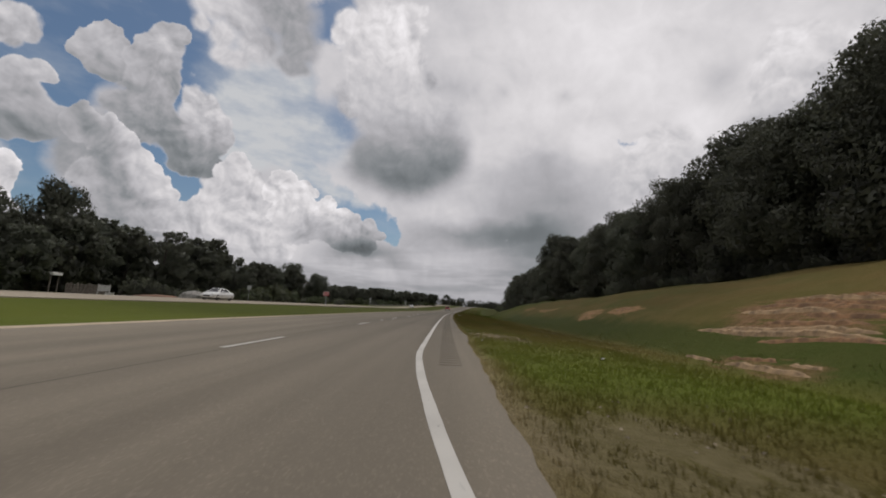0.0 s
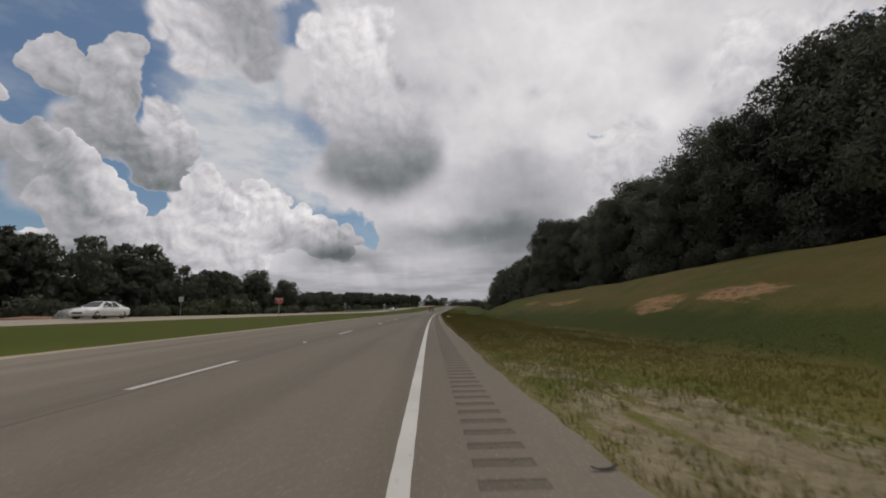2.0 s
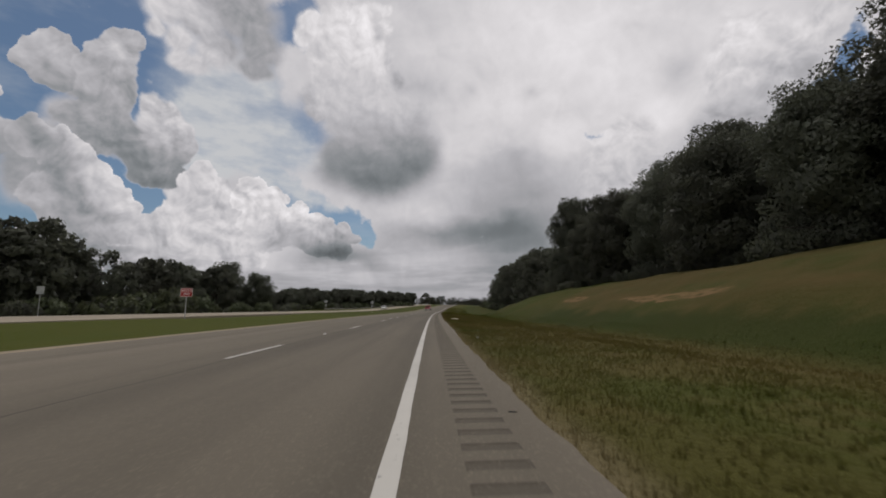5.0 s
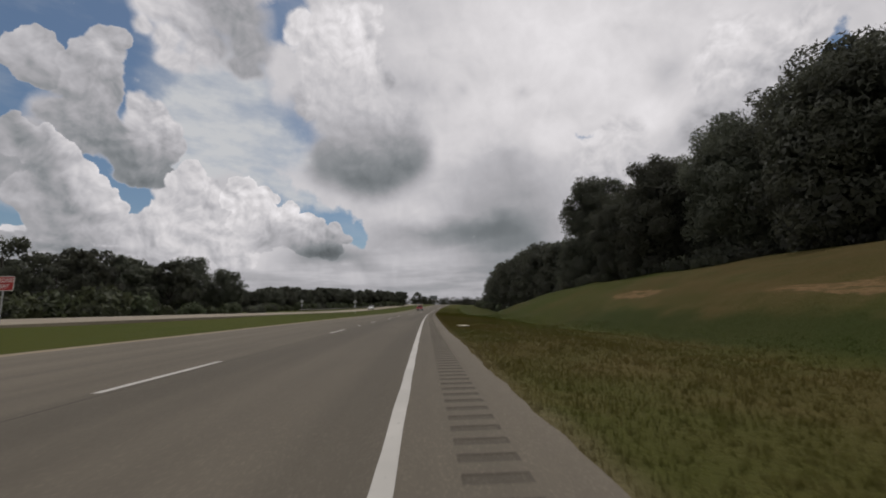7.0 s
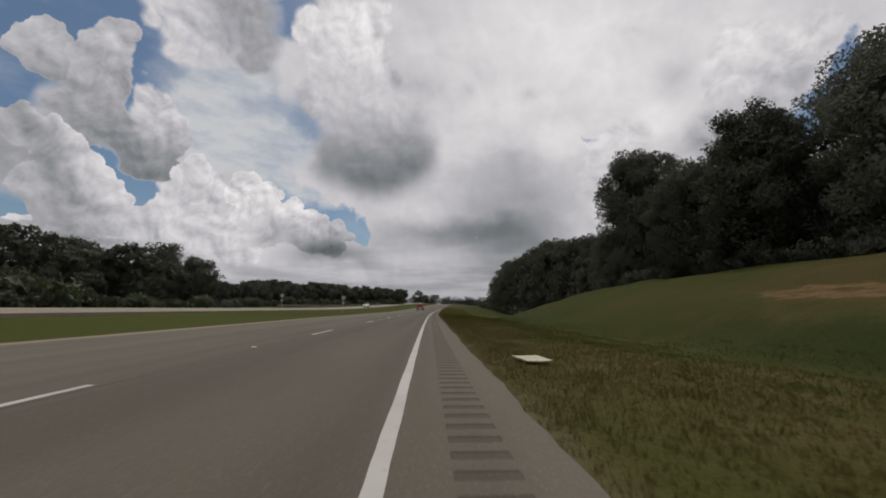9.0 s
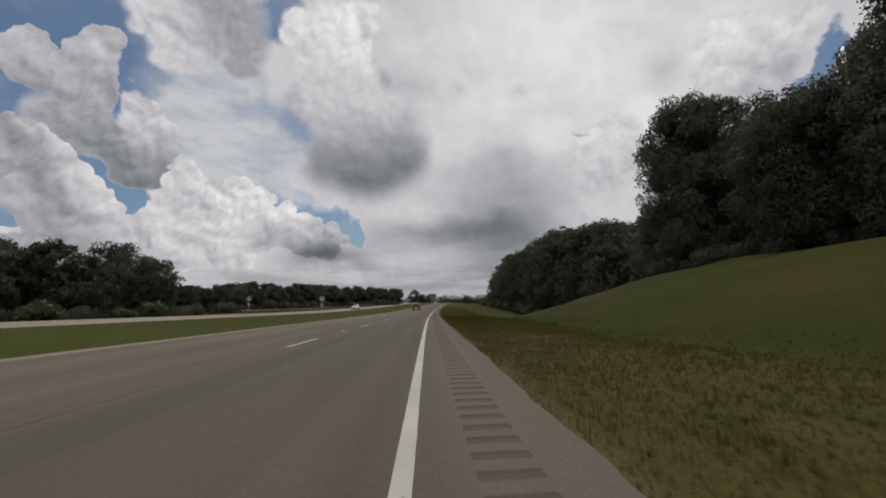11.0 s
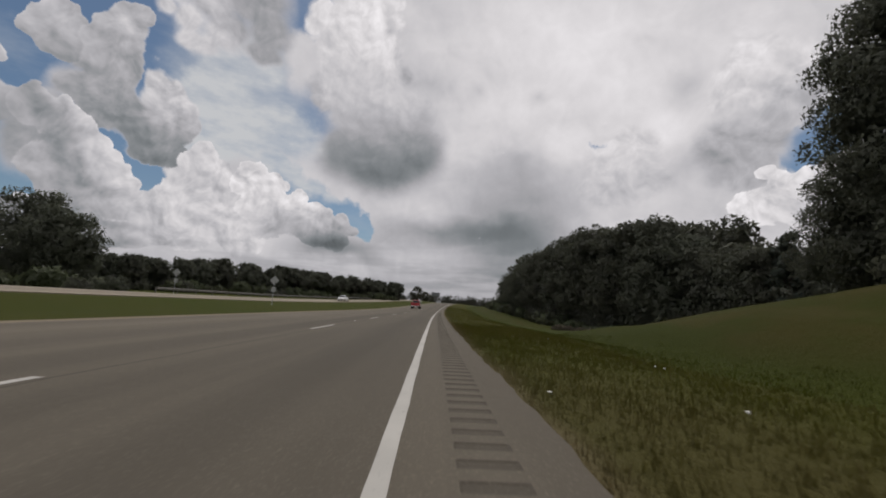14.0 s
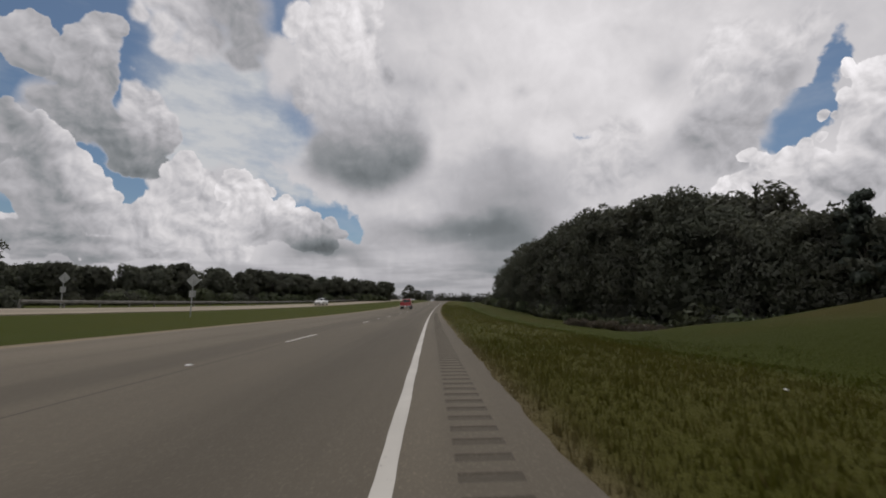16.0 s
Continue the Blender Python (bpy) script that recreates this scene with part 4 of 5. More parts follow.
# trees across the far carriageway
for i in range(22):
    s = 16 + i * 7.0
    plant(dice.choice(FAR_OAKS), s + dice.uniform(-2, 2), -63 + dice.uniform(-4, 4), np.interp(s, [56, 64, 100, 112, 150], [9.2, 12.4, 14.4, 11.6, 11.6]) * dice.uniform(0.9, 1.1), "trees across the road")
    plant(dice.choice(FAR_OAKS), s + dice.uniform(-2, 2), -76 + dice.uniform(-5, 4), np.interp(s, [56, 70, 85, 110, 125, 150], [10.5, 15.0, 16.5, 14.6, 12.6, 12.4]) * dice.uniform(0.9, 1.1), "trees across the road")
    if s < 66:
        continue
    plant(dice.choice(SHRUBS), s + dice.uniform(-2, 2), -54 + dice.uniform(-3, 3), dice.uniform(2.4, 4.6), "scrub across the road")
    plant(dice.choice(SHRUBS), s + 3.5 + dice.uniform(-2, 2), -47 + dice.uniform(-4, 3), dice.uniform(1.6, 3.4), "scrub across the road")
plant(OAKS[3], 69.5, -67, 19.6, "trees across the road", 0.86)
plant(OAKS[3], 61, -71, 16.5, "trees across the road", 0.9)
for s, d, tall in ((171, -58, 12.6), (182, -74, 17.6), (153, -70, 14.0)):
    plant(OAKS[3], s, d, tall, "trees across the road", 1.0 if s > 180 else 0.85)
for i in range(8):
    plant(dice.choice(FAR_ROW), 174 + 4.5 * i, -76 + dice.uniform(-3, 3), dice.uniform(6.2, 7.8), "trees across the road")
for i in range(30):
    f = i / 29
    plant(dice.choice(FAR_ROW), 184 + 120 * f + dice.uniform(-3, 3), -72 + 42 * f + dice.uniform(-3, 3), np.interp(f, [0, 0.12, 0.3, 0.5, 1], [6.5, 7.2, 9.2, 9.2, 8.8]) * dice.uniform(0.9, 1.08), "trees across the road")
    plant(dice.choice(FAR_ROW), 194 + 120 * f + dice.uniform(-3, 3), -84 + 42 * f + dice.uniform(-4, 4), np.interp(f, [0, 0.12, 0.3, 0.5, 1], [6.8, 7.5, 10.0, 9.8, 9.2]) * dice.uniform(0.9, 1.08), "trees across the road")
    plant(dice.choice(SHRUBS), 180 + 120 * f + dice.uniform(-2, 2), -66 + 41 * f + dice.uniform(-2, 2), dice.uniform(2.5, 4.5), "scrub across the road")
    if i % 2 and f > 0.4:
        plant(OPEN_OAK, 186 + 120 * f, -66 + 40 * f, dice.uniform(7, 8.5), "trees across the road")

for s, d, tall in ((113, -53, 4.8), (119, -52, 6.2), (124.5, -51, 5.2), (131, -52, 4.2)):
    plant(SHRUBS[0], s, d, tall, "scrub across the road")

plant(FAR_OAKS[1], 400, -29, 10.5, "trees across the road")
plant(FAR_OAKS[2], 412, -25, 7.0, "trees across the road")

# far woods along the horizon
r = np.random.default_rng(31)
n = 420
c_s, c_d = r.uniform(560, 900, n), r.uniform(-420, 420, n)
tall = r.uniform(6, 13, n)
centres = np.stack([c_d + curve(c_s), c_s, land(c_s, c_d) + tall * 0.45], -1)
FV, FF = leaves(centres, tall * 0.62, 50000, 1.25, 77, 0.0, 0.9)
tagged(link("far_wood", FV.tolist(), FF.tolist(), LEAF), "low band of dark trees along the horizon", "trees", kind="stuff")

# ------------------------------------------------------------------ grass


def tufts(name, s0, s1, d0, d1, per_m2, tall, wide, seed, label, keep=None, blade=None):
    """Grass blades, three to a tuft, over a stretch of the plan."""
    r = np.random.default_rng(seed)
    n = int((s1 - s0) * (d1 - d0) * per_m2)
    s, d = r.uniform(s0, s1, n), r.uniform(d0, d1, n)
    clump = np.sin(s * 2.1 + 1.7 * np.sin(d * 1.3)) * np.sin(d * 2.6 + 1.3 * np.sin(s * 0.9)) * 0.5 + 0.5
    ok = r.uniform(0, 1, n) < 0.6 + 0.4 * clump
    if keep is not None:
        ok &= keep(s, d)
    s, d, clump = s[ok], d[ok], clump[ok]
    s, d, clump = [np.repeat(a, 3) for a in (s, d, clump)]
    n = len(s)
    s, d = s + r.normal(0, 0.025, n), d + r.normal(0, 0.025, n)
    z = land(s, d)
    h = tall * r.uniform(0.45, 1.0, n) * (0.75 + 0.4 * clump)
    h = np.where(r.uniform(0, 1, n) > 0.985, h * 2.3, h)
    a = r.uniform(0, 2 * np.pi, n)
    lean = h * r.uniform(0.1, 0.7, n)
    w = wide * r.uniform(0.6, 1.4, n)
    x, y = d + curve(s), s
    px, py = -np.sin(a) * w, np.cos(a) * w
    V = np.empty((n, 3, 3))
    V[:, 0] = np.stack([x - px, y - py, z - 0.01], -1)
    V[:, 1] = np.stack([x + px, y + py, z - 0.01], -1)
    V[:, 2] = np.stack([x + np.cos(a) * lean, y + np.sin(a) * lean, z + h], -1)
    me = bpy.data.meshes.new(name)
    me.vertices.add(3 * n)
    me.vertices.foreach_set("co", V.ravel())
    me.loops.add(3 * n)
    me.loops.foreach_set("vertex_index", np.arange(3 * n, dtype=np.int32))
    me.polygons.add(n)
    me.polygons.foreach_set("loop_start", np.arange(0, 3 * n, 3, dtype=np.int32))
    me.update()
    me.materials.append(blade or blade_m)
    return tagged(new(name, me), label, "grass", kind="stuff")


PATCHES = ((14.7, 16.2, 1.6, 4.4), (11.3, 13.8, 0.6, 2.0), (2.4, 3.5, 0.5, 0.7), (2.5, 18.0, 0.6, 1.2), (15.0, 33.8, 0.7, 2.0), (14.2, 40.0, 0.8, 2.0))


def turf_factor(s, d):
    """Where grass grows: not on the bare patches, not on the pavement."""
    ok = d > flare(s) + 0.02
    for pd, ps, w, l in PATCHES:
        q = ((d - pd) / w) ** 2 + ((s - ps) / l) ** 2
        ok &= q + 0.5 * np.sin(d * 5.0 + s * 3.1) > 0.75
    return ok


tufts("grass", 0.5, 131, 1.0, 3.2, 170, 0.085, 0.0055, 1, "short roadside grass with straw-coloured stalks", turf_factor)
tufts("grass", 0.5, 135, 3.2, 7.5, 85, 0.10, 0.0075, 2, "short olive roadside grass", turf_factor)
tufts("grass", 0.5, 140, 7.5, 12.0, 34, 0.12, 0.010, 3, "rank green grass along the ditch", turf_factor)
tufts("tall_grass", 98, 132, 1.25, 6.5, 14, 0.22, 0.007, 7, "taller unmown clumps of roadside grass", turf_factor)
STRAW = plain("straw_blade", (0.40, 0.33, 0.20), 0.9, vary=0.2, scale=2.0)
tufts("dead_grass", 15.6, 19.4, 1.7, 4.2, 60, 0.11, 0.006, 21, "dry straw-coloured grass on the worn verge", lambda s, d: ((s - 17.4) / 1.8) ** 2 + ((d - 2.8) / 1.1) ** 2 + 0.5 * np.sin(s * 5 + d * 4) < 0.8, STRAW)
tufts("grass", 120, 260, 1.3, 10, 12, 0.12, 0.014, 6, "roadside grass beyond the hill")

# ------------------------------------------------------------------ materials of small things
STEEL = plain("galvanised_steel", (0.42, 0.43, 0.43), 0.5, 0.6, 0.12, 5.0)
RAIL_STEEL = plain("weathered_rail_steel", (0.20, 0.19, 0.175), 0.7, 0.3, 0.2, 2.0)
SIGN_BACK = plain("sign_aluminium", (0.40, 0.41, 0.40), 0.6, 0.25, 0.10, 3.0)
RED_SIGN = plain("red_sheeting", (0.36, 0.022, 0.022), 0.5, vary=0.08)
WHITE = plain("white_paint", (0.72, 0.71, 0.68), 0.5, vary=0.05)
DULL_WHITE = plain("weathered_white", (0.50, 0.49, 0.46), 0.7, vary=0.15)
RED_PAINT = plain("red_car_paint", (0.33, 0.012, 0.014), 0.32, vary=0.04, coat=0.7)
WHITE_PAINT = plain("white_car_paint", (0.72, 0.72, 0.71), 0.32, vary=0.03, coat=0.6)
GLASS = plain("tinted_glass", (0.018, 0.020, 0.022), 0.08, vary=0.05)
CHROME = plain("chrome", (0.62, 0.62, 0.63), 0.18, 1.0, 0.04)
RUBBER = plain("rubber", (0.018, 0.018, 0.018), 0.85, vary=0.2, scale=20)
TRIM = plain("black_plastic", (0.025, 0.025, 0.026), 0.6)
TAIL = plain("tail_lamp", (0.30, 0.02, 0.02), 0.2, vary=0.1)
LAMP = plain("lamp_lens", (0.68, 0.68, 0.68), 0.12, vary=0.06)
TIMBER = plain("grey_timber", (0.17, 0.145, 0.12), 0.85, vary=0.3, scale=4)
CARD = plain("cream_board", (0.50, 0.45, 0.33), 0.8, vary=0.1, scale=3)
STONE = plain("grey_stone", (0.24, 0.23, 0.21), 0.9, vary=0.25, scale=3, bump=0.6)
SAND_STONE = plain("sandy_gravel", (0.26, 0.215, 0.15), 0.95, vary=0.3, scale=3)
SOIL = plain("red_soil", (0.17, 0.09, 0.055), 0.95, vary=0.3, scale=2, bump=0.6)
PAPER = plain("litter_paper", (0.75, 0.74, 0.70), 0.8, vary=0.08, scale=9)


def box(bm, x0, x1, y0, y1, z0, z1, bevel=0.0):
    """Adds a block to a bmesh, its edges rounded by bevel."""
    made = bmesh.ops.create_cube(bm, size=1.0, matrix=Matrix.Translation(((x0 + x1) / 2, (y0 + y1) / 2, (z0 + z1) / 2)) @ Matrix.Diagonal((x1 - x0, y1 - y0, z1 - z0, 1)))
    if bevel:
        edges = list({e for v in made["verts"] for e in v.link_edges})
        bmesh.ops.bevel(bm, geom=edges, offset=bevel, segments=2, affect="EDGES", profile=0.5)
    return bm


def block(name, parent, material, x0, x1, y0, y1, z0, z1, bevel=0.0, label=""):
    return part(name, box(bmesh.new(), x0, x1, y0, y1, z0, z1, bevel), material, parent, label)


def stand(root, s, d, turn=0.0, z=None):
    """Puts a thing at a place of the plan, facing along the road."""
    root.matrix_basis = Matrix.Translation(spot(s, d, z)) @ Euler((0, 0, radians(aim(s) + turn))).to_matrix().to_4x4()
    return root


# ------------------------------------------------------------------ signs


def words(name, text, size, material, parent, x, y, z):
    """Flat raised lettering that faces back along the road."""
    c = bpy.data.curves.new(name, "FONT")
    c.body, c.size, c.align_x, c.align_y, c.extrude = text, size, "CENTER", "CENTER", 0.001
    tmp = bpy.data.objects.new(name, c)
    me = bpy.data.meshes.new_from_object(tmp)
    bpy.data.objects.remove(tmp)
    me.materials.append(material)
    ob = new(name, me)
    ob.parent = parent
    ob.matrix_basis = Matrix.Translation((x, y, z)) @ Euler((radians(90), 0, 0)).to_matrix().to_4x4() @ Matrix.Diagonal((1.15, 1.35, 1, 1))
    return ob


def panel(bm, points, y0, y1):
    """A flat panel of an outline (x, z), from y0 to y1."""
    front = [bm.verts.new((x, y0, z)) for x, z in points]
    back = [bm.verts.new((x, y1, z)) for x, z in points]
    bm.faces.new(front)
    bm.faces.new(back[::-1])
    for i in range(len(points)):
        j = (i + 1) % len(points)
        bm.faces.new((front[i], back[i], back[j], front[j]))
    return bm


def rounded(wide, high, corner, cx=0.0, cz=0.0):
    out = []
    for sx, sz, a0 in ((1, 1, 0), (-1, 1, 90), (-1, -1, 180), (1, -1, 270)):
        for a in (0, 30, 60, 90):
            w = radians(a0 + a)
            out.append((cx + sx * (wide / 2 - corner) + corner * math.cos(w), cz + sz * (high / 2 - corner) + corner * math.sin(w)))
    return out


def wrong_way_sign(s, d, base=1.95):
    root = new("wrong_way_sign")
    block("post", root, STEEL, -0.035, 0.035, 0.0, 0.045, -0.3, base + 0.7, 0.006)
    plate = part("plate", panel(bmesh.new(), rounded(1.07, 0.76, 0.05, 0, base + 0.38), -0.012, -0.004), WHITE, root, "white-edged sign plate")
    face = part("face", panel(bmesh.new(), rounded(1.01, 0.70, 0.04, 0, base + 0.38), -0.018, -0.0125), RED_SIGN, plate, "red reflective face")
    words("lettering", "WRONG", 0.23, WHITE, plate, 0, -0.021, base + 0.53)
    words("lettering", "WAY", 0.23, WHITE, plate, 0, -0.021, base + 0.23)
    return stand(tagged(root, "red wrong way sign with white lettering on a steel post", "road sign"), s, d)


def warning_sign(s, d):
    root = new("warning_sign")
    block("post", root, STEEL, -0.035, 0.035, -0.045, 0.0, -0.3, 3.2, 0.006)
    k = 0.52
    part("diamond_plate", panel(bmesh.new(), [(0, 2.72 + k), (-k, 2.72), (0, 2.72 - k), (k, 2.72)], 0.002, 0.008), SIGN_BACK, root, "bare grey back of a diamond plate")
    part("advisory_plate", panel(bmesh.new(), rounded(0.5, 0.5, 0.03, 0, 1.72), 0.002, 0.008), SIGN_BACK, root, "bare grey back of a square plate")
    for z in (2.3, 3.1, 1.6, 1.85):
        block("bolt", root, STEEL, -0.012, 0.012, -0.052, -0.044, z - 0.012, z + 0.012)
    return stand(tagged(root, "diamond warning sign seen from its bare grey back", "road sign", "warning signs"), s, d)


wrong_way_sign(74.4, -21.7)
warning_sign(150.9, -17.9)
warning_sign(157.0, -32.2)
small = new("route_sign")
block("post", small, STEEL, -0.03, 0.03, 0.0, 0.04, -0.3, 2.9, 0.005)
part("plate", panel(bmesh.new(), rounded(0.75, 0.75, 0.05, 0, 2.75), -0.01, -0.003), SIGN_BACK, small)
stand(tagged(small, "small grey sign plate on a steel post before dark trees", "road sign"), 77.8, -37.3)

# ------------------------------------------------------------------ guardrail beyond the far carriageway
rail_ends = np.arange(152.5, 330, 3.81)


def guardrail():
    root = new("guardrail")
    prof = [(0.0, -0.155), (0.0, -0.12), (0.08, -0.085), (0.08, -0.03), (0.0, 0.0), (0.08, 0.03), (0.08, 0.085), (0.0, 0.12), (0.0, 0.155)]
    ss = np.arange(152.5, 330, 1.0)
    V, F = [], []
    for s in ss:
        for x, z in prof:
            p = spot(s, -31.3 + x)
            V.append((p.x, p.y, p.z + 0.62 + z))
    n = len(prof)
    for i in range(len(ss) - 1):
        for j in range(n - 1):
            F.append((i * n + j, i * n + j + 1, (i + 1) * n + j + 1, (i + 1) * n + j))
    rail = link("rail", V, F, RAIL_STEEL, root, smooth=True)
    post_mesh = None
    for s in rail_ends:
        if post_mesh is None:
            p = block("post", root, RAIL_STEEL, -0.05, 0.05, -0.075, 0.075, -0.3, 0.78, 0.01)
            post_mesh = p.data
        else:
            p = new("post", post_mesh)
            p.parent = root
        p.matrix_basis = Matrix.Translation(spot(s, -31.38))
    return tagged(root, "long galvanised steel guardrail on posts beside the far carriageway", "guardrail")


guardrail()

# ------------------------------------------------------------------ vehicles


def loft(sections, close=True):
    """A closed skin over sections: lists of points of equal length."""
    bm = bmesh.new()
    rings = [[bm.verts.new(p) for p in sec] for sec in sections]
    for a, b in zip(rings, rings[1:]):
        for i in range(len(a) if close else len(a) - 1):
            j = (i + 1) % len(a)
            bm.faces.new((a[i], a[j], b[j], b[i]))
    bm.faces.new(rings[0][::-1])
    bm.faces.new(rings[-1])
    return bm


def ring(y, half, low, high, tuck=0.08, corner=0.12, top_in=0.06):
    """One cross-section of a car body at y, as a rounded trapezoid."""
    return [(-half + tuck, y, low), (-half, y, low + corner), (-half, y, (low + high) / 2 + 0.05), (-half + top_in * 0.4, y, high - corner), (-half + top_in + corner, y, high),
            (half - top_in - corner, y, high), (half - top_in * 0.4, y, high - corner), (half, y, (low + high) / 2 + 0.05), (half, y, low + corner), (half - tuck, y, low)]


def wheel(root, x, y, r, wide, rim_material=CHROME):
    side = 1 if x > 0 else -1
    hub = new("wheel")
    hub.parent = root
    hub.matrix_basis = Matrix.Translation((x, y, r))
    prof = [(0.62 * r, -wide / 2), (0.93 * r, -wide / 2), (r, -wide * 0.36), (r, wide * 0.36), (0.93 * r, wide / 2), (0.62 * r, wide / 2)]
    bm = bmesh.new()
    turns = 24
    rings = [[bm.verts.new((w, q * math.cos(2 * math.pi * i / turns), q * math.sin(2 * math.pi * i / turns))) for q, w in prof] for i in range(turns)]
    for i in range(turns):
        a, b = rings[i], rings[(i + 1) % turns]
        for j in range(len(prof)):
            k = (j + 1) % len(prof)
            bm.faces.new((a[j], a[k], b[k], b[j]))
    part("tyre", bm, RUBBER, hub, smooth=True)
    bm = bmesh.new()
    box(bm, -wide * 0.3, wide * 0.3, -0.12 * r, 0.12 * r, -0.12 * r, 0.12 * r, 0.02)
    for i in range(6):
        a = 2 * math.pi * i / 6
        m = Matrix.Translation((side * wide * 0.30, math.cos(a) * 0.34 * r, math.sin(a) * 0.34 * r)) @ Euler((a, 0, 0)).to_matrix().to_4x4() @ Matrix.Diagonal((0.05, 0.62 * r, 0.15 * r, 1))
        bmesh.ops.create_cube(bm, size=1.0, matrix=m)
    bmesh.ops.create_cone(bm, cap_ends=True, segments=24, radius1=0.62 * r, radius2=0.62 * r, depth=wide * 0.3, matrix=Euler((0, radians(90), 0)).to_matrix().to_4x4())
    part("rim", bm, rim_material, hub)
    return hub


def pickup(s, d):
    """A crew-cab pickup, nose along +y, its tail at y = 0."""
    root = new("pickup_truck")
    h = 0.98
    part("cab_body", loft([ring(1.9, h, 0.55, 1.22), ring(2.2, h, 0.52, 1.28), ring(3.8, h, 0.52, 1.26), ring(4.4, h - 0.02, 0.52, 1.24), ring(5.3, h - 0.05, 0.50, 1.16), ring(5.72, h - 0.12, 0.52, 1.02)]), RED_PAINT, root, "glossy red cab and bonnet", True)
    bm = bmesh.new()
    for a in ((-h, -h + 0.09), (h - 0.09, h)):
        box(bm, a[0], a[1], 0.12, 1.92, 0.56, 1.30, 0.025)
    box(bm, -h + 0.06, h - 0.06, 0.14, 1.92, 0.56, 0.72)
    box(bm, -h + 0.06, h - 0.06, 1.82, 1.92, 0.56, 1.30)
    part("cargo_bed", bm, RED_PAINT, root, "open red cargo bed")
    gate = block("tailgate", root, RED_PAINT, -h + 0.10, h - 0.10, 0.06, 0.13, 0.60, 1.30, 0.02)
    block("handle", gate, TRIM, -0.16, 0.16, 0.045, 0.062, 1.10, 1.20, 0.005)
    block("rear_bumper", root, CHROME, -h + 0.02, h - 0.02, -0.10, 0.08, 0.46, 0.66, 0.03, "chrome step bumper")
    block("number_plate", root, WHITE, -0.16, 0.16, -0.112, -0.102, 0.50, 0.62, 0.002, "plain pale plate")
    part("roof", loft([[(-0.80, 2.05, 1.24), (-0.66, 2.28, 1.86), (0.66, 2.28, 1.86), (0.80, 2.05, 1.24)], [(-0.86, 2.4, 1.25), (-0.70, 2.5, 1.93), (0.70, 2.5, 1.93), (0.86, 2.4, 1.25)],
                       [(-0.87, 3.6, 1.25), (-0.70, 3.55, 1.94), (0.70, 3.55, 1.94), (0.87, 3.6, 1.25)], [(-0.84, 4.42, 1.22), (-0.64, 3.85, 1.86), (0.64, 3.85, 1.86), (0.84, 4.42, 1.22)]]), RED_PAINT, root, "red cab roof")
    part("rear_window", loft([[(-0.70, 2.055, 1.30), (-0.60, 2.245, 1.80), (0.60, 2.245, 1.80), (0.70, 2.055, 1.30)], [(-0.70, 2.08, 1.30), (-0.60, 2.27, 1.80), (0.60, 2.27, 1.80), (0.70, 2.08, 1.30)]]), GLASS, root)
    part("windscreen", loft([[(-0.72, 4.34, 1.28), (-0.58, 3.90, 1.82), (0.58, 3.90, 1.82), (0.72, 4.34, 1.28)], [(-0.72, 4.37, 1.29), (-0.58, 3.93, 1.83), (0.58, 3.93, 1.83), (0.72, 4.37, 1.29)]]), GLASS, root)
    for side in (-1, 1):
        for y0, y1, t0, t1 in ((2.45, 3.02, 2.55, 3.02), (3.10, 4.10, 3.10, 3.70)):
            a = [(side * 0.872, y0, 1.30), (side * 0.735, t0, 1.82), (side * 0.735, t1, 1.82), (side * 0.872, y1, 1.30)]
            part("side_window", loft([a, [(x - side * 0.03, y, z) for x, y, z in a]]), GLASS, root)
        block("door_handle", root, CHROME, side * h - 0.02, side * h + 0.02, 2.55, 2.75, 1.06, 1.11, 0.008)
        block("door_handle", root, CHROME, side * h - 0.02, side * h + 0.02, 3.55, 3.75, 1.06, 1.11, 0.008)
        block("tail_lamp", root, TAIL, side * (h - 0.05) - 0.06, side * (h - 0.05) + 0.06, 0.03, 0.10, 0.84, 1.20, 0.015)
        block("head_lamp", root, LAMP, side * 0.68 - 0.16, side * 0.68 + 0.16, 5.55, 5.72, 0.80, 1.00, 0.03)
        block("mirror", root, TRIM, side * 1.10 - 0.10, side * 1.10 + 0.10, 4.05, 4.17, 1.24, 1.46, 0.03)
        block("side_step", root, CHROME, side * (h - 0.02) - 0.07, side * (h - 0.02) + 0.07, 2.2, 4.2, 0.40, 0.46, 0.02, "chrome side step")
        block("wheel_arch", root, TRIM, side * (h - 0.14) - 0.13, side * (h - 0.14) + 0.13, 0.62, 1.58, 0.52, 0.92, 0.06)
        wheel(root, side * (h - 0.14), 1.10, 0.40, 0.27)
        wheel(root, side * (h - 0.14), 4.80, 0.40, 0.27)
    block("underbody", root, TRIM, -0.7, 0.7, 0.3, 5.4, 0.36, 0.58, 0.03)
    block("front_bumper", root, CHROME, -0.92, 0.92, 5.62, 5.80, 0.48, 0.74, 0.04)
    return stand(tagged(root, "bright red crew-cab pickup truck with chrome bumper on the road", "pickup truck"), s, d, 0, float(rise(s)) + 0.002)


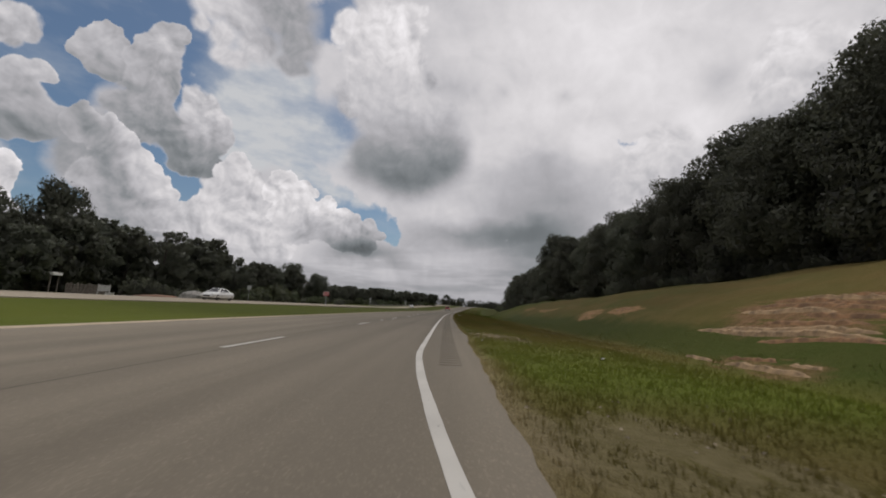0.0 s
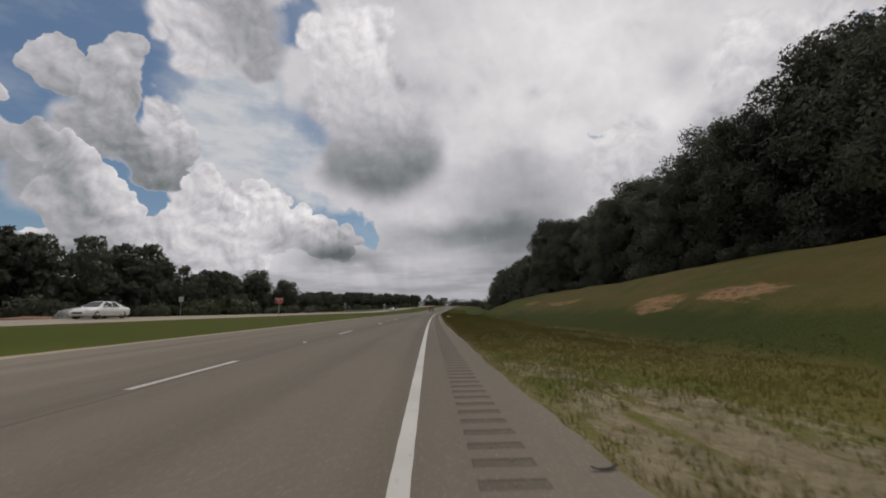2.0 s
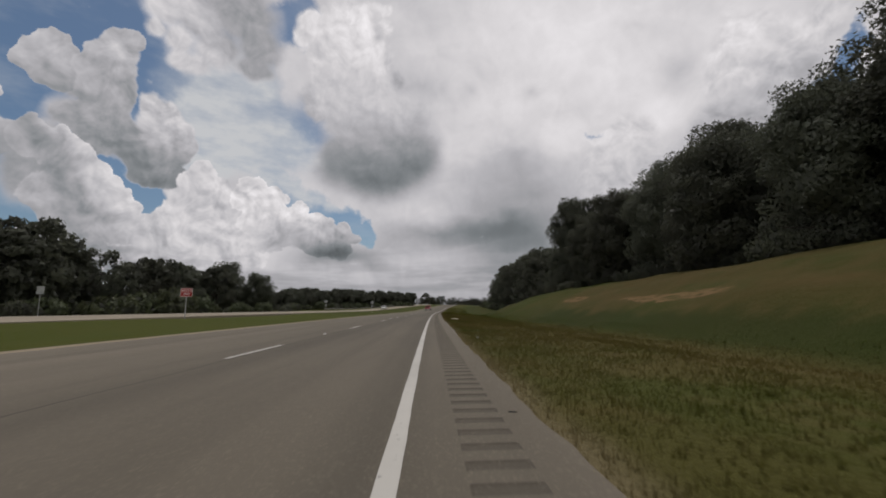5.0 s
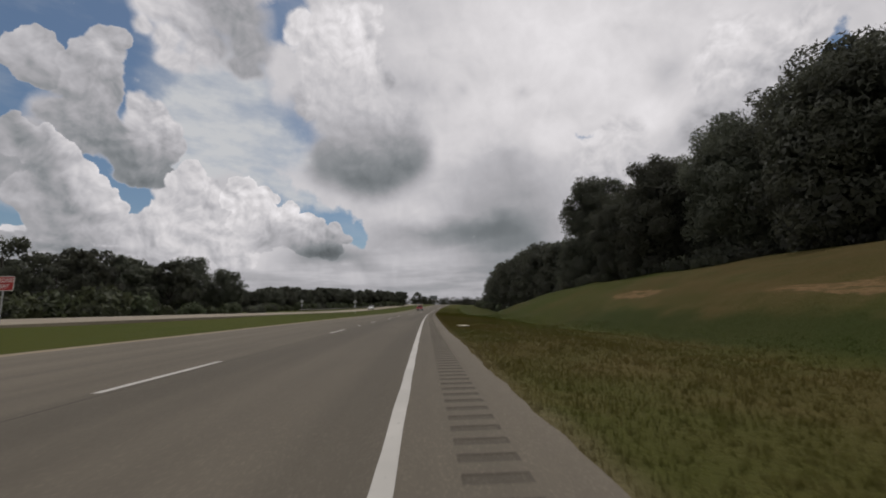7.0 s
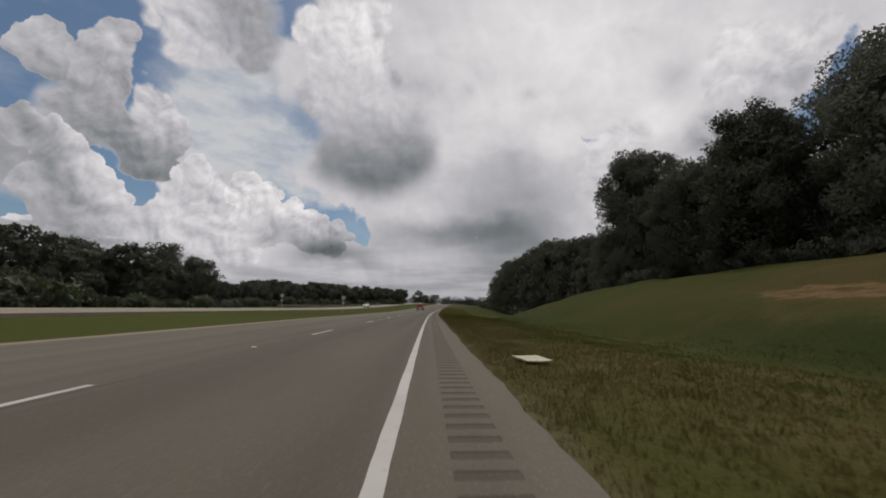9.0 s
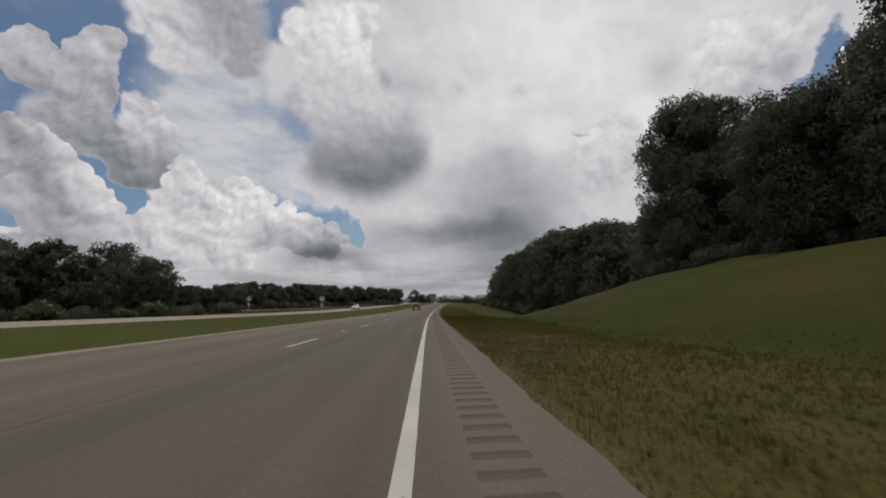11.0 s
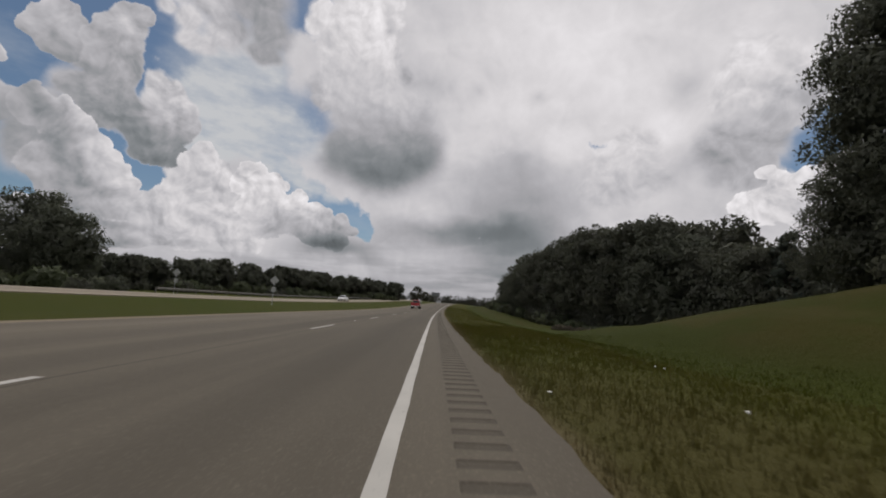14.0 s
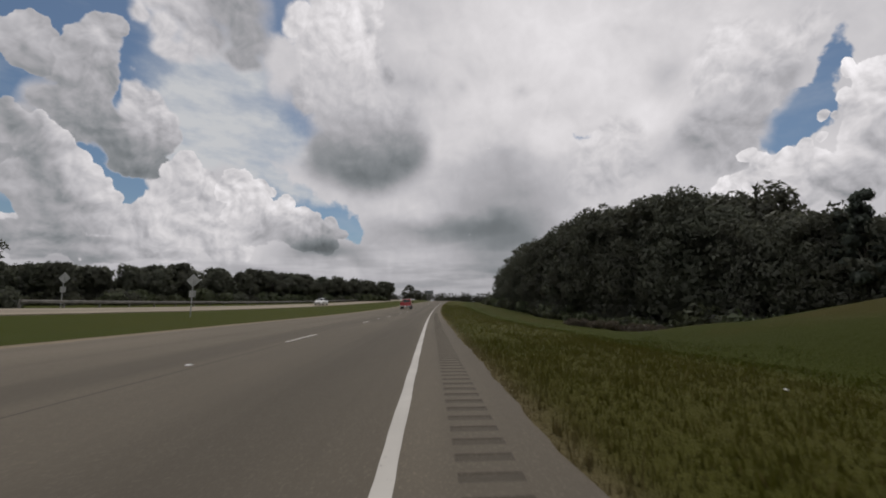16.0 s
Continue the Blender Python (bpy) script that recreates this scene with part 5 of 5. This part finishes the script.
def sedan(s, d, turn, label, z):
    root = new("sedan_car")
    h = 0.90
    part("body", loft([ring(-2.38, h - 0.18, 0.42, 0.86), ring(-2.2, h - 0.06, 0.28, 0.98), ring(-1.2, h, 0.22, 1.00), ring(0.9, h, 0.22, 0.97), ring(1.9, h - 0.04, 0.24, 0.86), ring(2.34, h - 0.16, 0.34, 0.68)]), WHITE_PAINT, root, "white painted body", True)
    part("roof", loft([[(-0.72, -1.75, 0.97), (-0.60, -1.70, 0.99), (0.60, -1.70, 0.99), (0.72, -1.75, 0.97)], [(-0.76, -0.95, 0.97), (-0.56, -0.75, 1.42), (0.56, -0.75, 1.42), (0.76, -0.95, 0.97)],
                       [(-0.78, 0.0, 0.97), (-0.57, 0.0, 1.47), (0.57, 0.0, 1.47), (0.78, 0.0, 0.97)], [(-0.76, 0.65, 0.96), (-0.54, 0.40, 1.42), (0.54, 0.40, 1.42), (0.76, 0.65, 0.96)], [(-0.72, 1.22, 0.93), (-0.66, 1.18, 0.95), (0.66, 1.18, 0.95), (0.72, 1.22, 0.93)]]), WHITE_PAINT, root, "white roof")
    for f in (1, -1):
        a = [(-0.64, 1.12, 0.985), (-0.50, 0.46, 1.395), (0.50, 0.46, 1.395), (0.64, 1.12, 0.985)] if f > 0 else [(-0.62, -1.55, 1.06), (-0.50, -0.82, 1.405), (0.50, -0.82, 1.405), (0.62, -1.55, 1.06)]
        part("windscreen" if f > 0 else "rear_window", loft([a, [(x, y + f * 0.012, zz + 0.012) for x, y, zz in a]]), GLASS, root)
    for side in (-1, 1):
        for y0, y1, t0, t1 in ((-1.05, -0.30, -0.70, -0.28), (-0.22, 0.78, -0.22, 0.34)):
            a = [(side * 0.785, y0, 1.00), (side * 0.600, t0, 1.38), (side * 0.600, t1, 1.38), (side * 0.785, y1, 1.00)]
            part("side_window", loft([a, [(x - side * 0.02, y, zz) for x, y, zz in a]]), GLASS, root)
        block("head_lamp", root, LAMP, side * 0.60 - 0.16, side * 0.60 + 0.16, 2.05, 2.30, 0.60, 0.74, 0.03)
        block("tail_lamp", root, TAIL, side * 0.62 - 0.14, side * 0.62 + 0.14, -2.40, -2.25, 0.68, 0.84, 0.03)
        block("mirror", root, WHITE_PAINT, side * 0.96 - 0.09, side * 0.96 + 0.09, 0.62, 0.74, 0.96, 1.08, 0.03)
        block("door_handle", root, CHROME, side * h - 0.015, side * h + 0.015, -0.15, 0.03, 0.80, 0.83, 0.006)
        wheel(root, side * (h - 0.12), -1.40, 0.32, 0.21)
        wheel(root, side * (h - 0.12), 1.42, 0.32, 0.21)
    block("grille", root, TRIM, -0.42, 0.42, 2.20, 2.345, 0.42, 0.58, 0.02)
    return stand(tagged(root, label, "car"), s, d, turn, z)


def far_level(s, d):
    """The height of the far carriageway's surface."""
    return float(rise(s)) + 0.52 - (d + 26.0) * 0.032


pickup(196.0, -5.4)
sedan(51.0, -27.8, 180, "white sedan with dark windows driving on the far carriageway", far_level(51.0, -27.8))
sedan(208.0, -24.2, 180, "small distant white sedan on the far carriageway", far_level(208.0, -24.2))

# ------------------------------------------------------------------ sheds and heaps beyond the far carriageway


def carport(s, d):
    root = new("carport_shed")
    for x in (-2.0, 2.0):
        for y in (-1.3, 1.3):
            block("post", root, TIMBER, x - 0.07, x + 0.07, y - 0.07, y + 0.07, -0.2, 2.5, 0.01)
    roof = bmesh.new()
    box(roof, -2.35, 2.35, -1.6, 1.6, 2.5, 2.95, 0.04)
    part("fascia_roof", roof, WHITE, root, "flat roof with a deep white fascia")
    for i in range(9):
        x = -2.0 + i * 0.21
        block("wall_board", root, TIMBER, x, x + 0.19, 1.22, 1.26, 0.0, 2.4, 0.004)
    block("work_bench", root, TIMBER, 0.2, 1.8, -0.6, 0.6, 0.75, 0.82, 0.01)
    block("bench_leg", root, TIMBER, 0.3, 0.4, -0.4, -0.3, 0.0, 0.75)
    block("bench_leg", root, TIMBER, 1.6, 1.7, -0.4, -0.3, 0.0, 0.75)
    return stand(tagged(root, "open timber roadside stand with white flat roof", "shed"), s, d, 25)


carport(60.0, -59.5)


def board_fence(s, d):
    root = new("board_fence")
    for i in range(12):
        x = i * 0.42
        part("board", box(bmesh.new(), x, x + 0.37, 0, 0.04, 0, 1.5 + 0.12 * math.sin(i * 2.3), 0.006), TIMBER, root)
    block("fence_rail", root, TIMBER, 0, 5.0, 0.04, 0.09, 0.5, 0.6)
    return stand(tagged(root, "grey weathered board fence by the roadside stand", "fence"), s, d, 30)


board_fence(62.0, -57.0)
frame_rack = new("white_rack")
for x in (-0.75, 0.75):
    block("upright", frame_rack, DULL_WHITE, x - 0.06, x + 0.06, -0.06, 0.06, 0, 1.6, 0.01)
block("panel", frame_rack, DULL_WHITE, -0.7, 0.7, -0.03, 0.03, 0.55, 1.45, 0.01)
block("foot", frame_rack, DULL_WHITE, 0.3, 1.3, -0.3, 0.3, 0, 0.4, 0.02)
stand(tagged(frame_rack, "white weathered display frame standing on the ground", "frame"), 63.0, -52.0, 20)


def heap(name, s, d, wide, tall, material, label, seed):
    """A low uneven heap."""
    bm = bmesh.new()
    bmesh.ops.create_icosphere(bm, subdivisions=4, radius=1.0)
    for v in bm.verts:
        n = noise.noise(v.co * 2.2 + Vector((seed, 0, 0))) * 0.25 + noise.noise(v.co * 6.0) * 0.08
        q = 1 + n
        v.co = Vector((v.co.x * wide * q, v.co.y * wide * 0.8 * q, max(-0.2, v.co.z) * tall * q))
    root = part(name, bm, material, None, "", True)
    return stand(tagged(root, label, "heap"), s, d, 0)


heap("gravel_heap", 56.0, -34.0, 1.8, 1.1, STONE, "low grey heap of gravel beyond the road", 3)
heap("soil_heap", 58.0, -40.0, 3.5, 0.45, SOIL, "long low bank of red soil", 5)

# ------------------------------------------------------------------ far things along the road
board_sign = new("billboard")
for x in (-1.6, 0, 1.6):
    block("post", board_sign, STEEL, x - 0.15, x + 0.15, -0.12, 0.12, -0.5, 8.0, 0.02)
part("panel", box(bmesh.new(), -4.0, 4.0, -0.25, 0.0, 7.0, 11.0, 0.03), plain("weathered_panel", (0.13, 0.14, 0.14), 0.7, vary=0.2, scale=1.0), board_sign, "weathered dark grey panel")
stand(tagged(board_sign, "distant dark grey roadside billboard on posts", "billboard"), 540, -33)


def cottage(s, d):
    root = new("white_building")
    block("wall", root, WHITE, -3.2, 3.2, -2.4, 2.4, -0.3, 2.8, 0.02)
    part("roof", loft([[(-3.5, -2.8, 2.75), (-3.5, 0, 4.2), (-3.5, 2.8, 2.75)], [(3.5, -2.8, 2.75), (3.5, 0, 4.2), (3.5, 2.8, 2.75)]]), plain("roof_sheet", (0.42, 0.42, 0.41), 0.5, 0.2), root, "pale sheet roof")
    for x in (-1.8, 1.6):
        block("window", root, GLASS, x - 0.45, x + 0.45, -2.43, -2.39, 0.9, 2.0)
    block("door", root, TIMBER, -0.4, 0.5, -2.43, -2.39, -0.2, 2.0)
    return stand(tagged(root, "small white building under distant trees", "building"), s, d, 15)


cottage(292, -37)

# ------------------------------------------------------------------ on the road and verge


def marker(s):
    root = new("road_marker")
    base = loft([[(-0.05, -0.05, 0), (0.05, -0.05, 0), (0.05, 0.05, 0), (-0.05, 0.05, 0)], [(-0.045, -0.02, 0.018), (0.045, -0.02, 0.018), (0.045, 0.02, 0.018), (-0.045, 0.02, 0.018)]])
    part("base", base, DULL_WHITE, root)
    part("reflector", loft([[(-0.042, -0.05, 0.004), (0.042, -0.05, 0.004), (0.038, -0.023, 0.0175), (-0.038, -0.023, 0.0175)], [(-0.042, -0.052, 0.006), (0.042, -0.052, 0.006), (0.038, -0.025, 0.0195), (-0.038, -0.025, 0.0195)]]), LAMP, root)
    tagged(root, "small white reflective road marker on the lane line", "road marker", "road markers")
    return stand(root, s, -3.72, 0, float(rise(s)) + 0.001)


for i in range(-1, 9):
    marker(27.85 + 24.384 * i)

cream = new("fallen_board")
bm = box(bmesh.new(), -0.27, 0.27, -0.36, 0.36, 0, 0.025, 0.006)
bmesh.ops.subdivide_edges(bm, edges=bm.edges, cuts=3, use_grid_fill=True)
for v in bm.verts:
    v.co.z += 0.012 * (v.co.x / 0.3) ** 2 + 0.01 * math.sin(v.co.y * 5)
part("panel", bm, CARD, cream, "", False)
block("batten", cream, TIMBER, -0.28, 0.28, -0.30, -0.25, -0.02, 0.0)
stand(tagged(cream, "cream flat board lying on the grass verge", "board"), 74.9, 2.35, 12).location.z += 0.06


def crumple(name, s, d, size, material, label, seed, category="litter", lift=0.05):
    """A crumpled scrap or a stone."""
    bm = bmesh.new()
    bmesh.ops.create_icosphere(bm, subdivisions=2, radius=size)
    for v in bm.verts:
        k = 1 + 0.9 * noise.noise(v.co * (2.3 / size) + Vector((seed * 3.1, 0, 0)))
        v.co = Vector((v.co.x * k * 1.3, v.co.y * k, v.co.z * k * 0.7))
    ob = part(name, bm, material, None)
    tagged(ob, label, category)
    stand(ob, s, d, seed * 40)
    return ob


for s, d, size in ((11.0, 4.65, 0.07), (14.1, 1.8, 0.045), (109.1, 1.72, 0.05), (109.1, 4.26, 0.06), (99.2, 2.3, 0.025), (96.2, 3.3, 0.035), (49.7, 1.75, 0.05), (114.3, 5.9, 0.06), (114.25, 6.12, 0.05), (124.4, 5.95, 0.05)):
    crumple("litter", s, d, size * 0.52, PAPER, "crumpled scrap of white litter on the grass", s).location.z += 0.05


def tyre_tread(s, d, long, turn, bend):
    """A curled strip of thrown tyre tread, ribbed across."""
    V, F = [], []
    n = 22
    for i in range(n + 1):
        f = i / n - 0.5
        x, y = long * f, bend * (f * f * 4 - 0.5)
        w = 0.012 * (1 - 0.5 * abs(f) ** 2) * (1.12 if i % 2 else 0.92)
        up = 0.006 + 0.012 * (2 * abs(f)) ** 3
        V += [(x, y - w, up), (x, y - w * 0.6, up + 0.006), (x, y + w * 0.6, up + 0.007), (x, y + w, up + 0.004)]
    for i in range(n):
        for j in range(3):
            a = i * 4 + j
            F.append((a, a + 1, a + 5, a + 4))
        F.append((i * 4 + 3, i * 4, i * 4 + 4, i * 4 + 7))
    ob = tagged(link("tyre_tread", V, F, RUBBER), "curled black strip of tyre tread at the pavement edge", "tyre tread")
    return stand(ob, s, d, turn, float(rise(s)) + 0.004)


tyre_tread(17.1, 1.2, 0.17, 10, 0.025)
tyre_tread(95.2, 1.24, 0.19, 115, 0.045)
for s, d, size in ((101.0, 1.0, 0.024), (40.0, 0.95, 0.02)):
    scrap = crumple("tyre_scrap", s, d, size, RUBBER, "black scrap of tyre rubber at the pavement edge", s)
    scrap.location.z = float(rise(s)) + size * 0.2
    scrap.scale = (1.5, 0.6, 0.45)
pebbles = np.random.default_rng(8)
V, F = [], []
for i in range(170):
    s = float(pebbles.choice([4.0, 18.5, 23.5, 17.5])) + float(pebbles.normal(0, 1.2))
    d = float(pebbles.uniform(1.2, 4.6))
    p, k = spot(s, d), float(pebbles.uniform(0.008, 0.030))
    if i < 14:
        s, d, k = float(pebbles.uniform(15.4, 17.6)), float(pebbles.uniform(0.55, 0.9)), k * 0.6
        p = spot(s, d, float(rise(s)) - 0.004)
    b = len(V)
    V += [(p.x - k, p.y, p.z), (p.x, p.y - k, p.z), (p.x + k * 1.1, p.y, p.z), (p.x, p.y + k, p.z), (p.x + 0.2 * k, p.y, p.z + k * 0.8)]
    F += [(b, b + 1, b + 4), (b + 1, b + 2, b + 4), (b + 2, b + 3, b + 4), (b + 3, b, b + 4)]
tagged(link("gravel", V, F, SAND_STONE), "loose pale gravel on the worn verge", "gravel", kind="stuff")


# ------------------------------------------------------------------ washed-out clay ledges on the cut bank
CLAY_FACE = plain("raw_clay", (0.225, 0.126, 0.062), 0.95, vary=0.3, scale=2.5, bump=0.7)
SAND_FACE = plain("pale_sandy_clay", (0.315, 0.215, 0.120), 0.95, vary=0.25, scale=3.0, bump=0.7)


def ledge(parent, s0, s1, d0, d1, tall, deep, material, seed):
    """One uneven step of bare clay that runs along the bank."""
    r = random.Random(seed)
    V, F = [], []
    n = max(6, int((s1 - s0) / 0.22))
    for i in range(n + 1):
        f = i / n
        taper = min(1, 5 * f, 5 * (1 - f)) ** 0.6
        s = s0 + (s1 - s0) * f
        d = d0 + (d1 - d0) * f + 0.05 * math.sin(s * 1.3 + seed) + r.uniform(-0.03, 0.03)
        h, w = tall * taper * r.uniform(0.6, 1.1), 0.7 * deep * taper * r.uniform(0.7, 1.3)
        for dd, up in ((-0.07, -0.03), (-0.02, 0.45 * h), (0.03 * r.random(), h), (0.35 * w, h * 0.95), (w, -0.02)):
            at = spot(s, d + dd)
            V.append((at.x, at.y, at.z + up))
    for i in range(n):
        for j in range(4):
            a = i * 5 + j
            F.append((a, a + 1, a + 6, a + 5))
    return link("ledge", V, F, material, parent)


scar = tagged(new("clay_scar"), "washed-out bank of tan and red clay ledges", "eroded bank")
for i, (s0, s1, d0, d1, tall, deep) in enumerate(((12.0, 20.9, 13.2, 13.05, 0.16, 0.42), (12.4, 19.6, 13.45, 13.35, 0.14, 0.35), (11.8, 16.5, 13.0, 12.75, 0.10, 0.3), (13.2, 17.6, 13.9, 13.8, 0.10, 0.3), (12.0, 16.2, 14.25, 14.3, 0.12, 0.3),
                                                  (15.0, 19.8, 14.55, 14.5, 0.14, 0.3), (12.2, 15.4, 14.75, 14.8, 0.12, 0.3), (14.4, 19.3, 15.0, 14.95, 0.12, 0.35), (13.0, 16.5, 15.3, 15.35, 0.12, 0.3), (15.4, 18.9, 15.55, 15.4, 0.14, 0.3),
                                                  (14.2, 18.4, 15.95, 15.8, 0.16, 0.35), (13.0, 16.6, 16.35, 16.25, 0.12, 0.3))):
    ledge(scar, s0, s1, d0, d1, tall, deep, SAND_FACE if i in (0, 1, 5, 10) else CLAY_FACE, i + 1)
wash = tagged(new("clay_scar"), "small washed-out lip of pale clay above the ditch", "eroded bank")
for i, (s0, s1, d0, d1, tall, deep) in enumerate(((12.2, 15.8, 11.05, 10.95, 0.14, 0.4), (14.0, 16.4, 11.6, 11.4, 0.14, 0.3), (16.6, 18.4, 11.05, 11.0, 0.08, 0.3), (12.3, 13.6, 11.5, 11.45, 0.10, 0.3))):
    ledge(wash, s0, s1, d0, d1, tall, deep, SAND_FACE if i != 1 else CLAY_FACE, i + 31)
crumb = tagged(new("clay_scar"), "small bare clay ledges on the grassy bank", "eroded bank")
for i, (s0, s1, d) in enumerate(((32.6, 35.2, 15.0), (33.4, 34.9, 14.6), (39.2, 41.0, 14.3))):
    ledge(crumb, s0, s1, d, d, 0.10, 0.3, CLAY_FACE, i + 51)
